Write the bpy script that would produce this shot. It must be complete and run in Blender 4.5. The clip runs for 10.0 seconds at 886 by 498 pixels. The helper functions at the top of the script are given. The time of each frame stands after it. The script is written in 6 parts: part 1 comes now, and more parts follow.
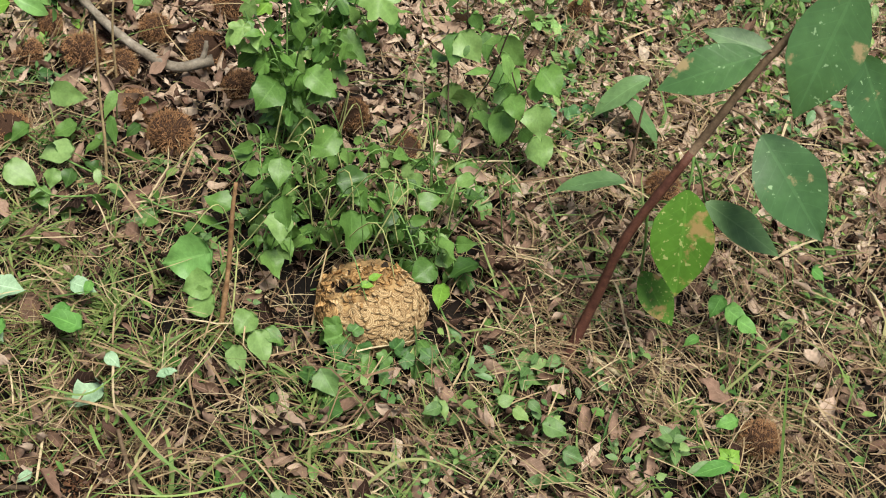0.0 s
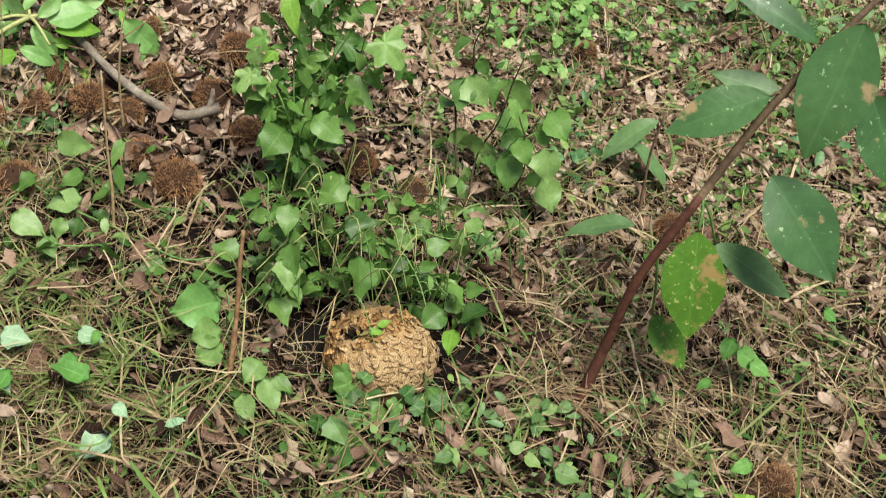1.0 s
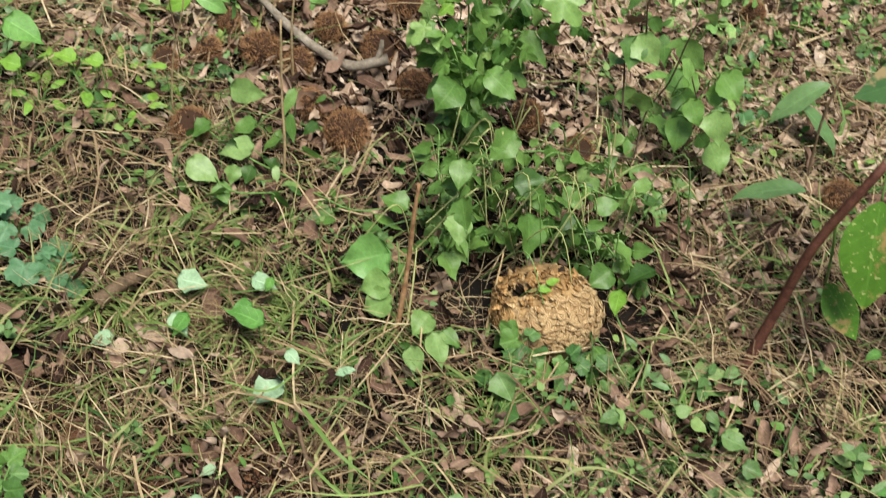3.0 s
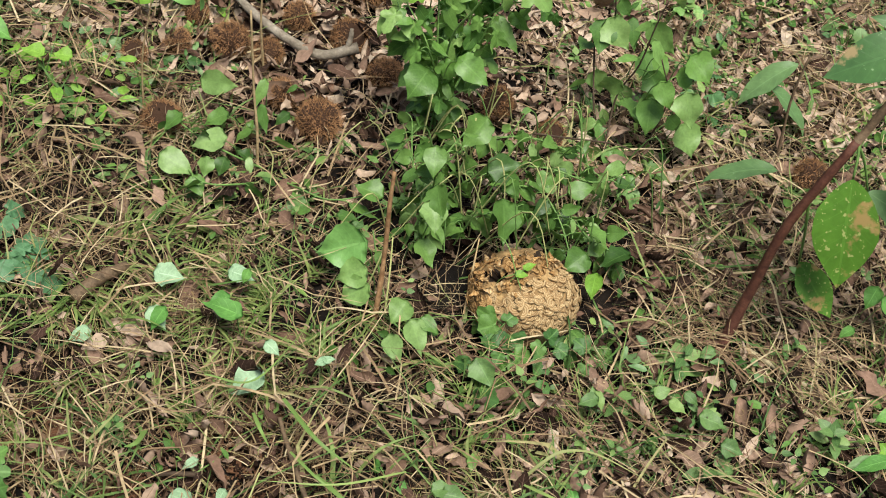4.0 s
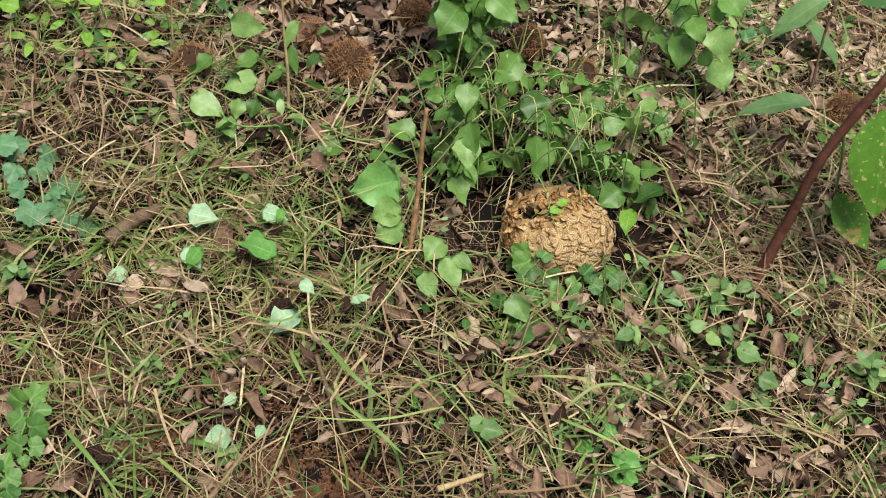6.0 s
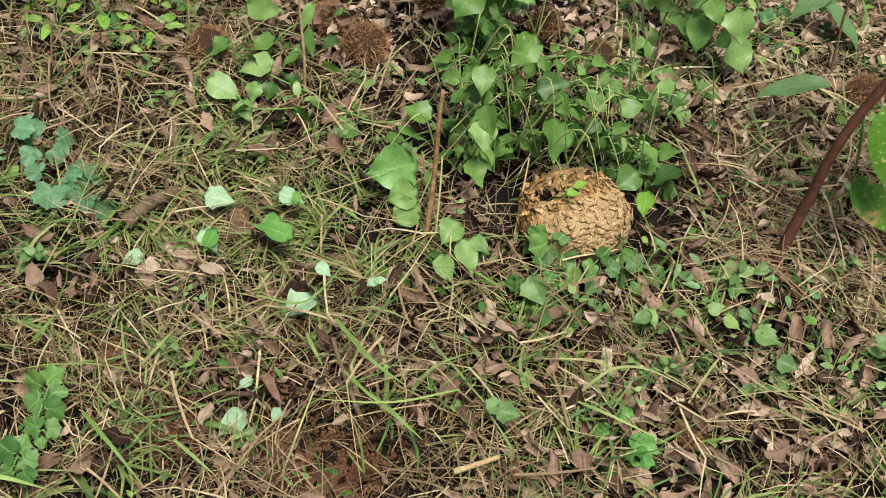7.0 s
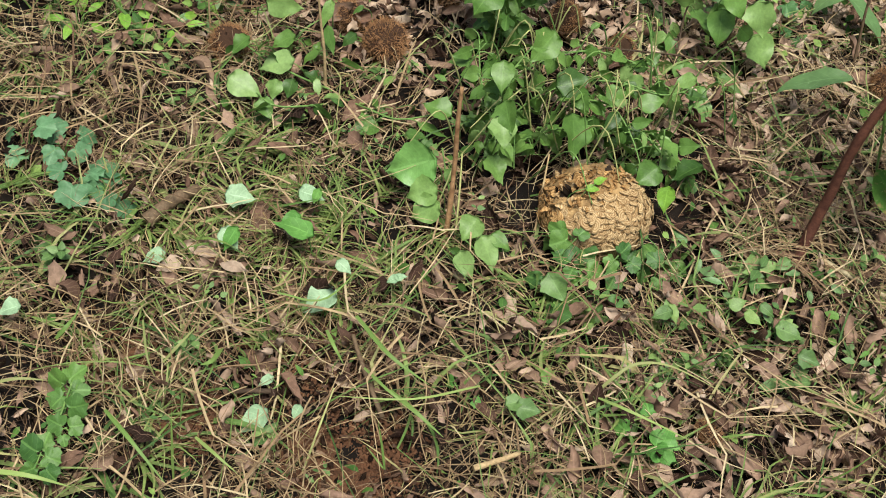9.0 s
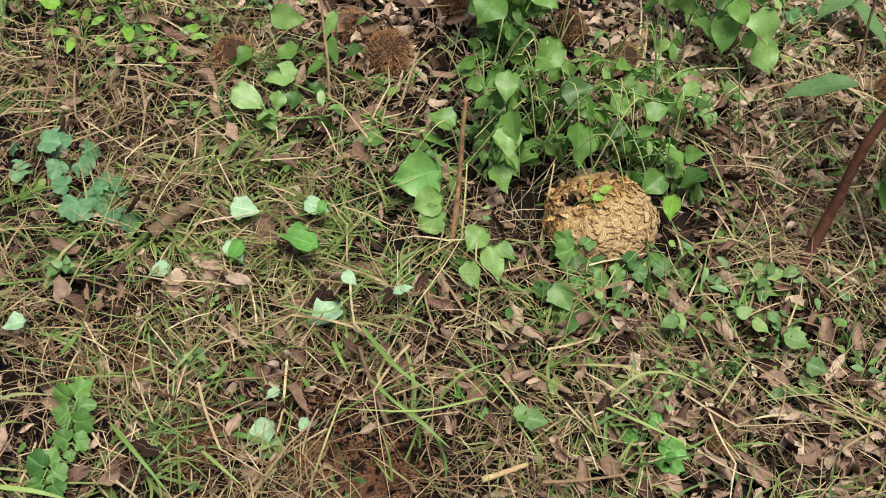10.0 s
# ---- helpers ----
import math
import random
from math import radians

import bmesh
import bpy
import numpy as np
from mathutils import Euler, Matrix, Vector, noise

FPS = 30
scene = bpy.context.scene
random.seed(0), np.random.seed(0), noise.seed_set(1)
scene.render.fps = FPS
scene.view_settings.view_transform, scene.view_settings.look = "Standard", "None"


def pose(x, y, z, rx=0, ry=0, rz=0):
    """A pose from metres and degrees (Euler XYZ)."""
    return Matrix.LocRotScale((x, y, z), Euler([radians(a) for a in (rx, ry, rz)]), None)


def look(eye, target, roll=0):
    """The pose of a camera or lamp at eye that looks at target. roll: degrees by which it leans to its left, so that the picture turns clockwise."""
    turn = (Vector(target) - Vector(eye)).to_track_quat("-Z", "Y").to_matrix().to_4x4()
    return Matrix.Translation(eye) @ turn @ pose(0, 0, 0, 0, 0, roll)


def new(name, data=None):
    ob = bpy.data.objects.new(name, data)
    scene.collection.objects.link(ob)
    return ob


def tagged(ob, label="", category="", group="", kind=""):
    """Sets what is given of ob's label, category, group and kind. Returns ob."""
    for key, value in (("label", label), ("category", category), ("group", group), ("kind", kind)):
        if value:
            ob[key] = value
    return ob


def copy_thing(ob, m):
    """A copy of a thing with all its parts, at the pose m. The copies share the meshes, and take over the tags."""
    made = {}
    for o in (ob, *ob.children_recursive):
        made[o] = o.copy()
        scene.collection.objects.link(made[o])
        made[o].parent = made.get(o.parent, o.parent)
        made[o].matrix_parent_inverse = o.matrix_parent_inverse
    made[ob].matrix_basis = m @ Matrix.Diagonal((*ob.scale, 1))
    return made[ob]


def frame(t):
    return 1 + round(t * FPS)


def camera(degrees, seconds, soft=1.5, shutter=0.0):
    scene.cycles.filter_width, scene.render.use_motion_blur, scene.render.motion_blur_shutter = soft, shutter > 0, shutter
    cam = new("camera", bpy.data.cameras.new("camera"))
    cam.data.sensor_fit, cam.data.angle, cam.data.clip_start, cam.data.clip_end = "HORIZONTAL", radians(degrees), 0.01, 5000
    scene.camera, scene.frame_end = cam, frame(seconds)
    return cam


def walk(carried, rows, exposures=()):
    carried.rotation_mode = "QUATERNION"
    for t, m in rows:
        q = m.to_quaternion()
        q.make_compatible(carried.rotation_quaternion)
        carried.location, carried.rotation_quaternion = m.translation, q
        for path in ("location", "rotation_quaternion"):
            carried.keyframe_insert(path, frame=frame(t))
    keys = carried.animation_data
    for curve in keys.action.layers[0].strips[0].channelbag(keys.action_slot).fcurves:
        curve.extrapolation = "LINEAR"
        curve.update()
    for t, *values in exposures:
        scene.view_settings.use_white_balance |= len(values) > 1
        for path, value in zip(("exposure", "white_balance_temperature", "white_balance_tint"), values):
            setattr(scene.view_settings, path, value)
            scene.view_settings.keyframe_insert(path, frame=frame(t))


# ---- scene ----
# the camera's walk: seconds, place, turn in degrees
PATH = [
    (0.0, 0.0696, 0.0093, 1.4763, 44.045, -13.044, 10.936),
    (0.5, 0.0641, 0.0091, 1.4657, 43.700, -12.640, 10.714),
    (0.7, 0.0655, 0.0128, 1.4671, 44.098, -12.563, 10.819),
    (1.0, 0.0677, 0.0182, 1.4692, 45.901, -12.381, 10.704),
    (1.2, 0.0554, 0.0156, 1.4765, 46.730, -12.254, 10.702),
    (1.5, 0.0370, 0.0117, 1.4874, 47.529, -11.188, 11.709),
    (1.8, -0.0014, 0.0164, 1.4761, 47.359, -11.006, 13.233),
    (2.0, -0.0269, 0.0195, 1.4685, 47.426, -11.444, 14.281),
    (2.2, -0.0328, 0.0195, 1.4710, 48.046, -11.019, 15.057),
    (2.5, -0.0416, 0.0195, 1.4746, 48.073, -10.752, 15.953),
    (2.7, -0.0276, 0.0153, 1.4669, 46.487, -10.591, 16.067),
    (2.8, -0.0206, 0.0132, 1.4630, 45.153, -10.592, 16.024),
    (3.0, -0.0067, 0.0090, 1.4552, 43.005, -10.529, 15.493),
    (3.2, -0.0101, 0.0185, 1.4650, 42.194, -10.964, 14.644),
    (4.3, -0.0250, -0.0036, 1.4526, 42.922, -10.587, 13.299),
    (4.5, -0.0278, -0.0076, 1.4503, 42.893, -10.376, 13.109),
    (5.0, -0.0265, -0.0161, 1.4424, 42.381, -9.974, 13.050),
    (5.5, -0.0214, -0.0178, 1.4356, 41.896, -9.653, 13.257),
    (5.7, -0.0206, -0.0175, 1.4344, 41.576, -9.467, 13.411),
    (7.0, -0.0151, -0.0155, 1.4270, 40.507, -8.626, 14.146),
    (7.5, -0.0103, -0.0103, 1.4283, 40.268, -8.120, 14.224),
    (8.0, -0.0128, -0.0118, 1.4274, 40.215, -7.906, 14.326),
    (8.5, -0.0104, -0.0134, 1.4273, 40.119, -7.758, 14.588),
    (9.0, -0.0070, -0.0104, 1.4342, 40.110, -7.590, 14.674),
    (9.5, -0.0128, -0.0063, 1.4345, 40.414, -7.412, 14.578),
    (10.0, -0.0090, -0.0054, 1.4309, 40.513, -7.089, 14.382),
]
cam = camera(34.82, 10.0, soft=1.0, shutter=0.22)
walk(cam, [(row[0], pose(*row[1:])) for row in PATH], exposures=[(0.0, 1.98, 6400, 5), (10.0, 1.98, 6400, 5)])

# ---- daylight under a bright, clouded sky ----
world = bpy.data.worlds.new("sky")
scene.world = world
world.use_nodes = True
wn, wl = world.node_tree.nodes, world.node_tree.links
sky = wn.new("ShaderNodeTexSky")
sky.sky_type, sky.sun_disc = "NISHITA", False
sky.sun_elevation, sky.sun_rotation = radians(74), radians(158)
sky.air_density, sky.dust_density = 1.0, 3.0
wn["Background"].inputs["Strength"].default_value = 0.021
wl.new(sky.outputs[0], wn["Background"].inputs["Color"])
sun = new("sun", bpy.data.lights.new("sun", "SUN"))
sun.data.energy, sun.data.angle, sun.data.color = 1.5, radians(26), (1.0, 0.95, 0.86)
sun.matrix_world = look((0.4, 0.6, 4.0), (0, 1.6, 0))


# ---- materials ----
def nodes_of(name):
    m = bpy.data.materials.new(name)
    m.use_nodes = True
    return m, m.node_tree.nodes, m.node_tree.links, m.node_tree.nodes["Principled BSDF"]


def ramp(n, l, fac, stops):
    r = n.new("ShaderNodeValToRGB")
    while len(r.color_ramp.elements) < len(stops):
        r.color_ramp.elements.new(0.5)
    for e, (p, c) in zip(r.color_ramp.elements, stops):
        e.position, e.color = p, (*c, 1)
    l.new(fac, r.inputs[0])
    return r.outputs[0]


def mix(n, l, fac, a, b, mode="MIX"):
    x = n.new("ShaderNodeMix")
    x.data_type, x.blend_type = "RGBA", mode
    for sock, v in ((x.inputs[0], fac), (x.inputs[6], a), (x.inputs[7], b)):
        if isinstance(v, (int, float)):
            sock.default_value = v
        elif isinstance(v, tuple):
            sock.default_value = (*v, 1)
        else:
            l.new(v, sock)
    return x.outputs[2]


def math_node(n, l, op, a, b=0.0, c=0.0):
    x = n.new("ShaderNodeMath")
    x.operation = op
    for sock, v in zip(x.inputs, (a, b, c)):
        if isinstance(v, (int, float)):
            sock.default_value = v
        else:
            l.new(v, sock)
    return x.outputs[0]


def grain(n, l, scale, detail=4.0, where="Object", rough=0.6, lot=None):
    c = n.new("ShaderNodeTexCoord")
    t = n.new("ShaderNodeTexNoise")
    if lot is not None:
        t.noise_dimensions = "4D"
        l.new(math_node(n, l, "MULTIPLY", lot, 40.0), t.inputs["W"])
    t.inputs["Scale"].default_value, t.inputs["Detail"].default_value, t.inputs["Roughness"].default_value = scale, detail, rough
    l.new(c.outputs[where], t.inputs["Vector"])
    return t.outputs[0]


def bump(n, l, p, height, strength, distance):
    b = n.new("ShaderNodeBump")
    b.inputs["Strength"].default_value, b.inputs["Distance"].default_value = strength, distance
    l.new(height, b.inputs["Height"])
    l.new(b.outputs[0], p.inputs["Normal"])


def chance(n, l, islands):
    if islands:
        return n.new("ShaderNodeNewGeometry").outputs["Random Per Island"]
    return n.new("ShaderNodeObjectInfo").outputs["Random"]


def blade_coords(n, l):
    u = n.new("ShaderNodeUVMap")
    s = n.new("ShaderNodeSeparateXYZ")
    l.new(u.outputs[0], s.inputs[0])
    off = math_node(n, l, "ABSOLUTE", math_node(n, l, "SUBTRACT", s.outputs[0], 0.5))
    return s.outputs[0], s.outputs[1], off


def leaf_material(name, stops, islands=False, rough=0.5, glow=0.3, vein=0.35, veins=7, spots=None, gloss=0.3):
    """Living or dead leaf: colour by chance, midrib and side veins, mottling, some light passing through."""
    m, n, l, p = nodes_of(name)
    lot = chance(n, l, islands)
    col = ramp(n, l, lot, stops)
    # joined litter is in metres, single leaves are one unit long
    grain_scale = 170 if islands else 13
    mott = grain(n, l, grain_scale, lot=lot)
    big = grain(n, l, grain_scale / 4, 3, lot=lot)
    col = mix(n, l, 0.55 if islands else 0.28, col, ramp(n, l, mott, [(0.3, (0.55, 0.55, 0.55)), (0.7, (1.25, 1.25, 1.25))]), "MULTIPLY")
    col = mix(n, l, 0.4, col, ramp(n, l, big, [(0.35, (0.6, 0.62, 0.5)), (0.65, (1.2, 1.15, 1.1))]), "MULTIPLY")
    u, v, off = blade_coords(n, l)
    rib = math_node(n, l, "LESS_THAN", off, 0.025)
    wave = math_node(n, l, "FRACT", math_node(n, l, "SUBTRACT", math_node(n, l, "MULTIPLY", v, float(veins)), math_node(n, l, "MULTIPLY", off, 3.0)))
    side = math_node(n, l, "LESS_THAN", wave, 0.09)
    lines = math_node(n, l, "MAXIMUM", rib, math_node(n, l, "MULTIPLY", side, 0.5))
    col = mix(n, l, math_node(n, l, "MULTIPLY", lines, vein), col, tuple(min(1, c * 1.9 + 0.03) for c in stops[len(stops) // 2][1]))
    if spots:
        dots = grain(n, l, spots[0], 2.0, lot=lot)
        col = mix(n, l, ramp(n, l, dots, [(spots[1], (0, 0, 0)), (spots[1] + 0.04, (1, 1, 1))]), col, spots[2])
        if len(spots) > 3:
            patch = grain(n, l, 4.0, 5.0, lot=lot)
            col = mix(n, l, ramp(n, l, patch, [(spots[3], (0, 0, 0)), (spots[3] + 0.07, (1, 1, 1))]), col, spots[4])
    l.new(col, p.inputs["Base Color"])
    p.inputs["Roughness"].default_value = rough
    p.inputs["Specular IOR Level"].default_value = gloss
    relief = math_node(n, l, "ADD", mott, math_node(n, l, "MULTIPLY", lines, -0.6))
    bump(n, l, p, relief, 0.35 if islands else 0.22, 0.002)
    tr = n.new("ShaderNodeBsdfTranslucent")
    l.new(mix(n, l, 0.5, col, (0.9, 1.0, 0.4), "MULTIPLY"), tr.inputs["Color"])
    ms = n.new("ShaderNodeMixShader")
    ms.inputs[0].default_value = glow
    l.new(p.outputs[0], ms.inputs[1])
    l.new(tr.outputs[0], ms.inputs[2])
    l.new(ms.outputs[0], n["Material Output"].inputs[0])
    return m


def rough_material(name, stops, scale, islands=None, rough=0.85, relief=0.6, depth=0.003, fine=None):
    m, n, l, p = nodes_of(name)
    g = grain(n, l, scale, 8)
    col = ramp(n, l, g, stops)
    if islands is not None:
        col = mix(n, l, 0.8, col, ramp(n, l, chance(n, l, islands), [(0.0, (0.55, 0.5, 0.48)), (1.0, (1.35, 1.3, 1.2))]), "MULTIPLY")
    h = g
    if fine:
        f = grain(n, l, fine, 6)
        col = mix(n, l, 0.6, col, ramp(n, l, f, [(0.3, (0.5, 0.5, 0.5)), (0.7, (1.3, 1.3, 1.3))]), "MULTIPLY")
        h = math_node(n, l, "ADD", g, math_node(n, l, "MULTIPLY", f, 0.5))
    l.new(col, p.inputs["Base Color"])
    p.inputs["Roughness"].default_value = rough
    p.inputs["Specular IOR Level"].default_value = 0.25
    bump(n, l, p, h, relief, depth)
    return m


# blacker than real humus: the shade of litter gaps is in its colour
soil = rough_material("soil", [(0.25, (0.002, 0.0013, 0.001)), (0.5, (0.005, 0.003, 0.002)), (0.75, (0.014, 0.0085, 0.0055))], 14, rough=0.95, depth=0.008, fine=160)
red_soil = rough_material("red soil", [(0.3, (0.05, 0.022, 0.012)), (0.7, (0.2, 0.095, 0.05))], 40, rough=0.95, depth=0.006, fine=220)
dead_leaf_mat = leaf_material("dead leaf", [(0.0, (0.012, 0.007, 0.005)), (0.25, (0.055, 0.03, 0.022)), (0.5, (0.2, 0.12, 0.087)), (0.8, (0.36, 0.245, 0.185)), (1.0, (0.52, 0.39, 0.305))], True, 0.8, 0.06, 0.3, 9, gloss=0.1)
# bleached leaves, made paler still for the stronger light on far ground
pale_lit_litter_mat = leaf_material("pale and lit dead leaf", [(0.0, (0.11, 0.062, 0.045)), (0.2, (0.34, 0.225, 0.165)), (0.55, (0.52, 0.38, 0.29)), (1.0, (0.64, 0.51, 0.41))], True, 0.7, 0.1, 0.25, 9, gloss=0.2)
dead_leaf_one = leaf_material("dead leaf single", [(0.0, (0.03, 0.017, 0.012)), (0.4, (0.13, 0.075, 0.053)), (0.8, (0.26, 0.168, 0.122)), (1.0, (0.38, 0.27, 0.2))], False, 0.75, 0.08, 0.3, 9, gloss=0.15)
fibre_mat = leaf_material("litter fibre", [(0.0, (0.012, 0.007, 0.005)), (0.45, (0.09, 0.055, 0.038)), (0.75, (0.27, 0.185, 0.13)), (1.0, (0.46, 0.35, 0.25))], True, 0.85, 0.05, 0.1, 1, gloss=0.05)
# darker than the other dead leaves, to paint in shade between straws
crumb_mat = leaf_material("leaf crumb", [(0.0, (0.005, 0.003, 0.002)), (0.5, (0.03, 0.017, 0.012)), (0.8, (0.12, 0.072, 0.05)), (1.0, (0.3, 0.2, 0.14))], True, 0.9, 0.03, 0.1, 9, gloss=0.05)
straw_mat = leaf_material("straw", [(0.0, (0.12, 0.07, 0.045)), (0.35, (0.27, 0.18, 0.105)), (0.75, (0.45, 0.335, 0.2)), (1.0, (0.6, 0.49, 0.32))], True, 0.7, 0.12, 0.1, 1, gloss=0.15)
tuft_one = leaf_material("single green blade", [(0.0, (0.14, 0.25, 0.06)), (0.6, (0.24, 0.36, 0.1)), (1.0, (0.34, 0.44, 0.14))], False, 0.5, 0.3, 0.15, 1)
pale_blade = leaf_material("single pale blade", [(0.0, (0.24, 0.28, 0.1)), (1.0, (0.34, 0.36, 0.15))], False, 0.5, 0.3, 0.15, 1)
thatch_mat = leaf_material("thatch", [(0.0, (0.1, 0.06, 0.035)), (0.35, (0.27, 0.18, 0.095)), (0.7, (0.42, 0.32, 0.17)), (0.9, (0.3, 0.33, 0.12)), (1.0, (0.55, 0.46, 0.28))], True, 0.75, 0.12, 0.1, 1, gloss=0.1)
grass_mat = leaf_material("green grass", [(0.0, (0.06, 0.13, 0.035)), (0.45, (0.14, 0.25, 0.065)), (0.75, (0.25, 0.34, 0.11)), (1.0, (0.45, 0.39, 0.19))], True, 0.5, 0.3, 0.2, 1)
vine_mat = leaf_material("vine leaf", [(0.0, (0.045, 0.105, 0.022)), (0.3, (0.1, 0.205, 0.042)), (0.7, (0.165, 0.3, 0.068)), (1.0, (0.27, 0.41, 0.145))], False, 0.43, 0.26, 0.12, 5, gloss=0.45)
bush_mat = leaf_material("shoot leaf", [(0.0, (0.075, 0.17, 0.036)), (0.4, (0.145, 0.29, 0.06)), (0.8, (0.215, 0.39, 0.092)), (1.0, (0.31, 0.47, 0.15))], False, 0.42, 0.32, 0.12, 5, gloss=0.45)
strand_mat = leaf_material("strand leaf", [(0.0, (0.095, 0.2, 0.048)), (0.5, (0.175, 0.33, 0.076)), (1.0, (0.275, 0.43, 0.14))], False, 0.42, 0.3, 0.1, 5, gloss=0.45)
weed_mat = leaf_material("weed leaf", [(0.0, (0.09, 0.18, 0.052)), (0.6, (0.16, 0.28, 0.085)), (1.0, (0.27, 0.4, 0.125))], False, 0.48, 0.3, 0.25, 5, gloss=0.45)
weed_leaf_mat = leaf_material("low weed leaf", [(0.0, (0.1, 0.27, 0.055)), (1.0, (0.2, 0.42, 0.1))], False, 0.5, 0.3, 0.25, 5)
weed_dark_mat = leaf_material("dark weed leaf", [(0.0, (0.06, 0.15, 0.038)), (1.0, (0.14, 0.27, 0.06))], False, 0.5, 0.25, 0.25, 5, gloss=0.4)
weed_blue_mat = leaf_material("blue-green weed leaf", [(0.0, (0.065, 0.17, 0.06)), (1.0, (0.15, 0.3, 0.115))], False, 0.45, 0.25, 0.2, 6, gloss=0.5)
clover_mat = leaf_material("clover leaf", [(0.0, (0.09, 0.22, 0.1)), (1.0, (0.17, 0.34, 0.17))], False, 0.5, 0.3, 0.12, 6, gloss=0.4)
weed_bits_mat = leaf_material("ground weeds", [(0.0, (0.05, 0.13, 0.03)), (0.6, (0.14, 0.28, 0.06)), (1.0, (0.3, 0.45, 0.12))], True, 0.5, 0.3, 0.2, 5)
far_weed_mat = leaf_material("far weeds", [(0.0, (0.1, 0.24, 0.06)), (0.5, (0.2, 0.39, 0.12)), (1.0, (0.38, 0.54, 0.2))], True, 0.45, 0.3, 0.1, 5, gloss=0.4)
far_weed_one = leaf_material("light weed leaf", [(0.0, (0.16, 0.33, 0.08)), (0.5, (0.29, 0.5, 0.15)), (1.0, (0.43, 0.62, 0.23))], False, 0.45, 0.35, 0.1, 5, gloss=0.4)
bright_mat = leaf_material("bright leaf", [(0.0, (0.19, 0.38, 0.05)), (1.0, (0.26, 0.46, 0.07))], False, 0.5, 0.3, 0.2, 5)
pale_leaf_mat = leaf_material("pale leaf underside", [(0.0, (0.26, 0.42, 0.24)), (1.0, (0.36, 0.52, 0.33))], False, 0.55, 0.2, 0.3, 6, gloss=0.4)
tuft_mat = leaf_material("light grass", [(0.0, (0.13, 0.22, 0.05)), (0.5, (0.24, 0.32, 0.095)), (0.8, (0.36, 0.38, 0.14)), (1.0, (0.5, 0.43, 0.23))], True, 0.5, 0.3, 0.2, 1)
fresh_mat = leaf_material("broken branch leaf", [(0.0, (0.2, 0.42, 0.11)), (0.6, (0.3, 0.52, 0.17)), (1.0, (0.4, 0.6, 0.25))], False, 0.42, 0.3, 0.14, 8, gloss=0.5)
sapling_mat = leaf_material("sapling leaf", [(0.0, (0.045, 0.12, 0.034)), (1.0, (0.085, 0.19, 0.055))], False, 0.34, 0.2, 0.14, 8, spots=(22, 0.66, (0.3, 0.45, 0.22), 0.62, (0.42, 0.31, 0.15)), gloss=0.85)
yellowing_mat = leaf_material("yellowing leaf", [(0.0, (0.09, 0.23, 0.03)), (1.0, (0.13, 0.28, 0.035))], False, 0.42, 0.3, 0.16, 8, spots=(22, 0.62, (0.42, 0.48, 0.16), 0.55, (0.42, 0.29, 0.11)))
dull_leaf_mat = leaf_material("dull leaf", [(0.0, (0.13, 0.25, 0.09)), (1.0, (0.21, 0.34, 0.14))], False, 0.45, 0.25, 0.15, 8, spots=(22, 0.68, (0.34, 0.46, 0.26)), gloss=0.5)
straw_wood = rough_material("pale wood", [(0.3, (0.3, 0.24, 0.14)), (0.7, (0.52, 0.44, 0.28))], 60, rough=0.8, fine=250)
stem_red = rough_material("reddish bark", [(0.3, (0.06, 0.022, 0.016)), (0.7, (0.16, 0.065, 0.042))], 60, rough=0.6, fine=300)
stem_brown = rough_material("brown bark", [(0.3, (0.09, 0.06, 0.035)), (0.7, (0.21, 0.14, 0.085))], 60, rough=0.7, fine=300)
stem_dry = rough_material("dry stalk", [(0.3, (0.34, 0.23, 0.12)), (0.7, (0.56, 0.42, 0.23))], 50, rough=0.75, fine=250)
stem_orange = rough_material("orange dry stalk", [(0.3, (0.2, 0.1, 0.045)), (0.7, (0.4, 0.24, 0.12))], 70, rough=0.75, fine=250)
stem_green = rough_material("green stem", [(0.3, (0.1, 0.2, 0.05)), (0.7, (0.2, 0.33, 0.09))], 60, rough=0.5, fine=200)
stem_yellow = rough_material("yellow stem", [(0.3, (0.34, 0.36, 0.13)), (0.7, (0.5, 0.5, 0.22))], 60, rough=0.5, fine=200)
twig_dark = rough_material("dark twig", [(0.3, (0.045, 0.03, 0.02)), (0.7, (0.12, 0.085, 0.06))], 60, True, 0.8, fine=250)
bark_grey = rough_material("grey bark", [(0.3, (0.12, 0.095, 0.07)), (0.5, (0.23, 0.19, 0.145)), (0.75, (0.36, 0.31, 0.25))], 45, rough=0.85, depth=0.003, fine=220)
spine_mat = rough_material("burr spines", [(0.3, (0.17, 0.082, 0.038)), (0.7, (0.44, 0.255, 0.13))], 30, True, 0.7, 0.2)
husk_mat = rough_material("burr husk", [(0.3, (0.025, 0.012, 0.007)), (0.7, (0.08, 0.04, 0.022))], 60, None, 0.85)


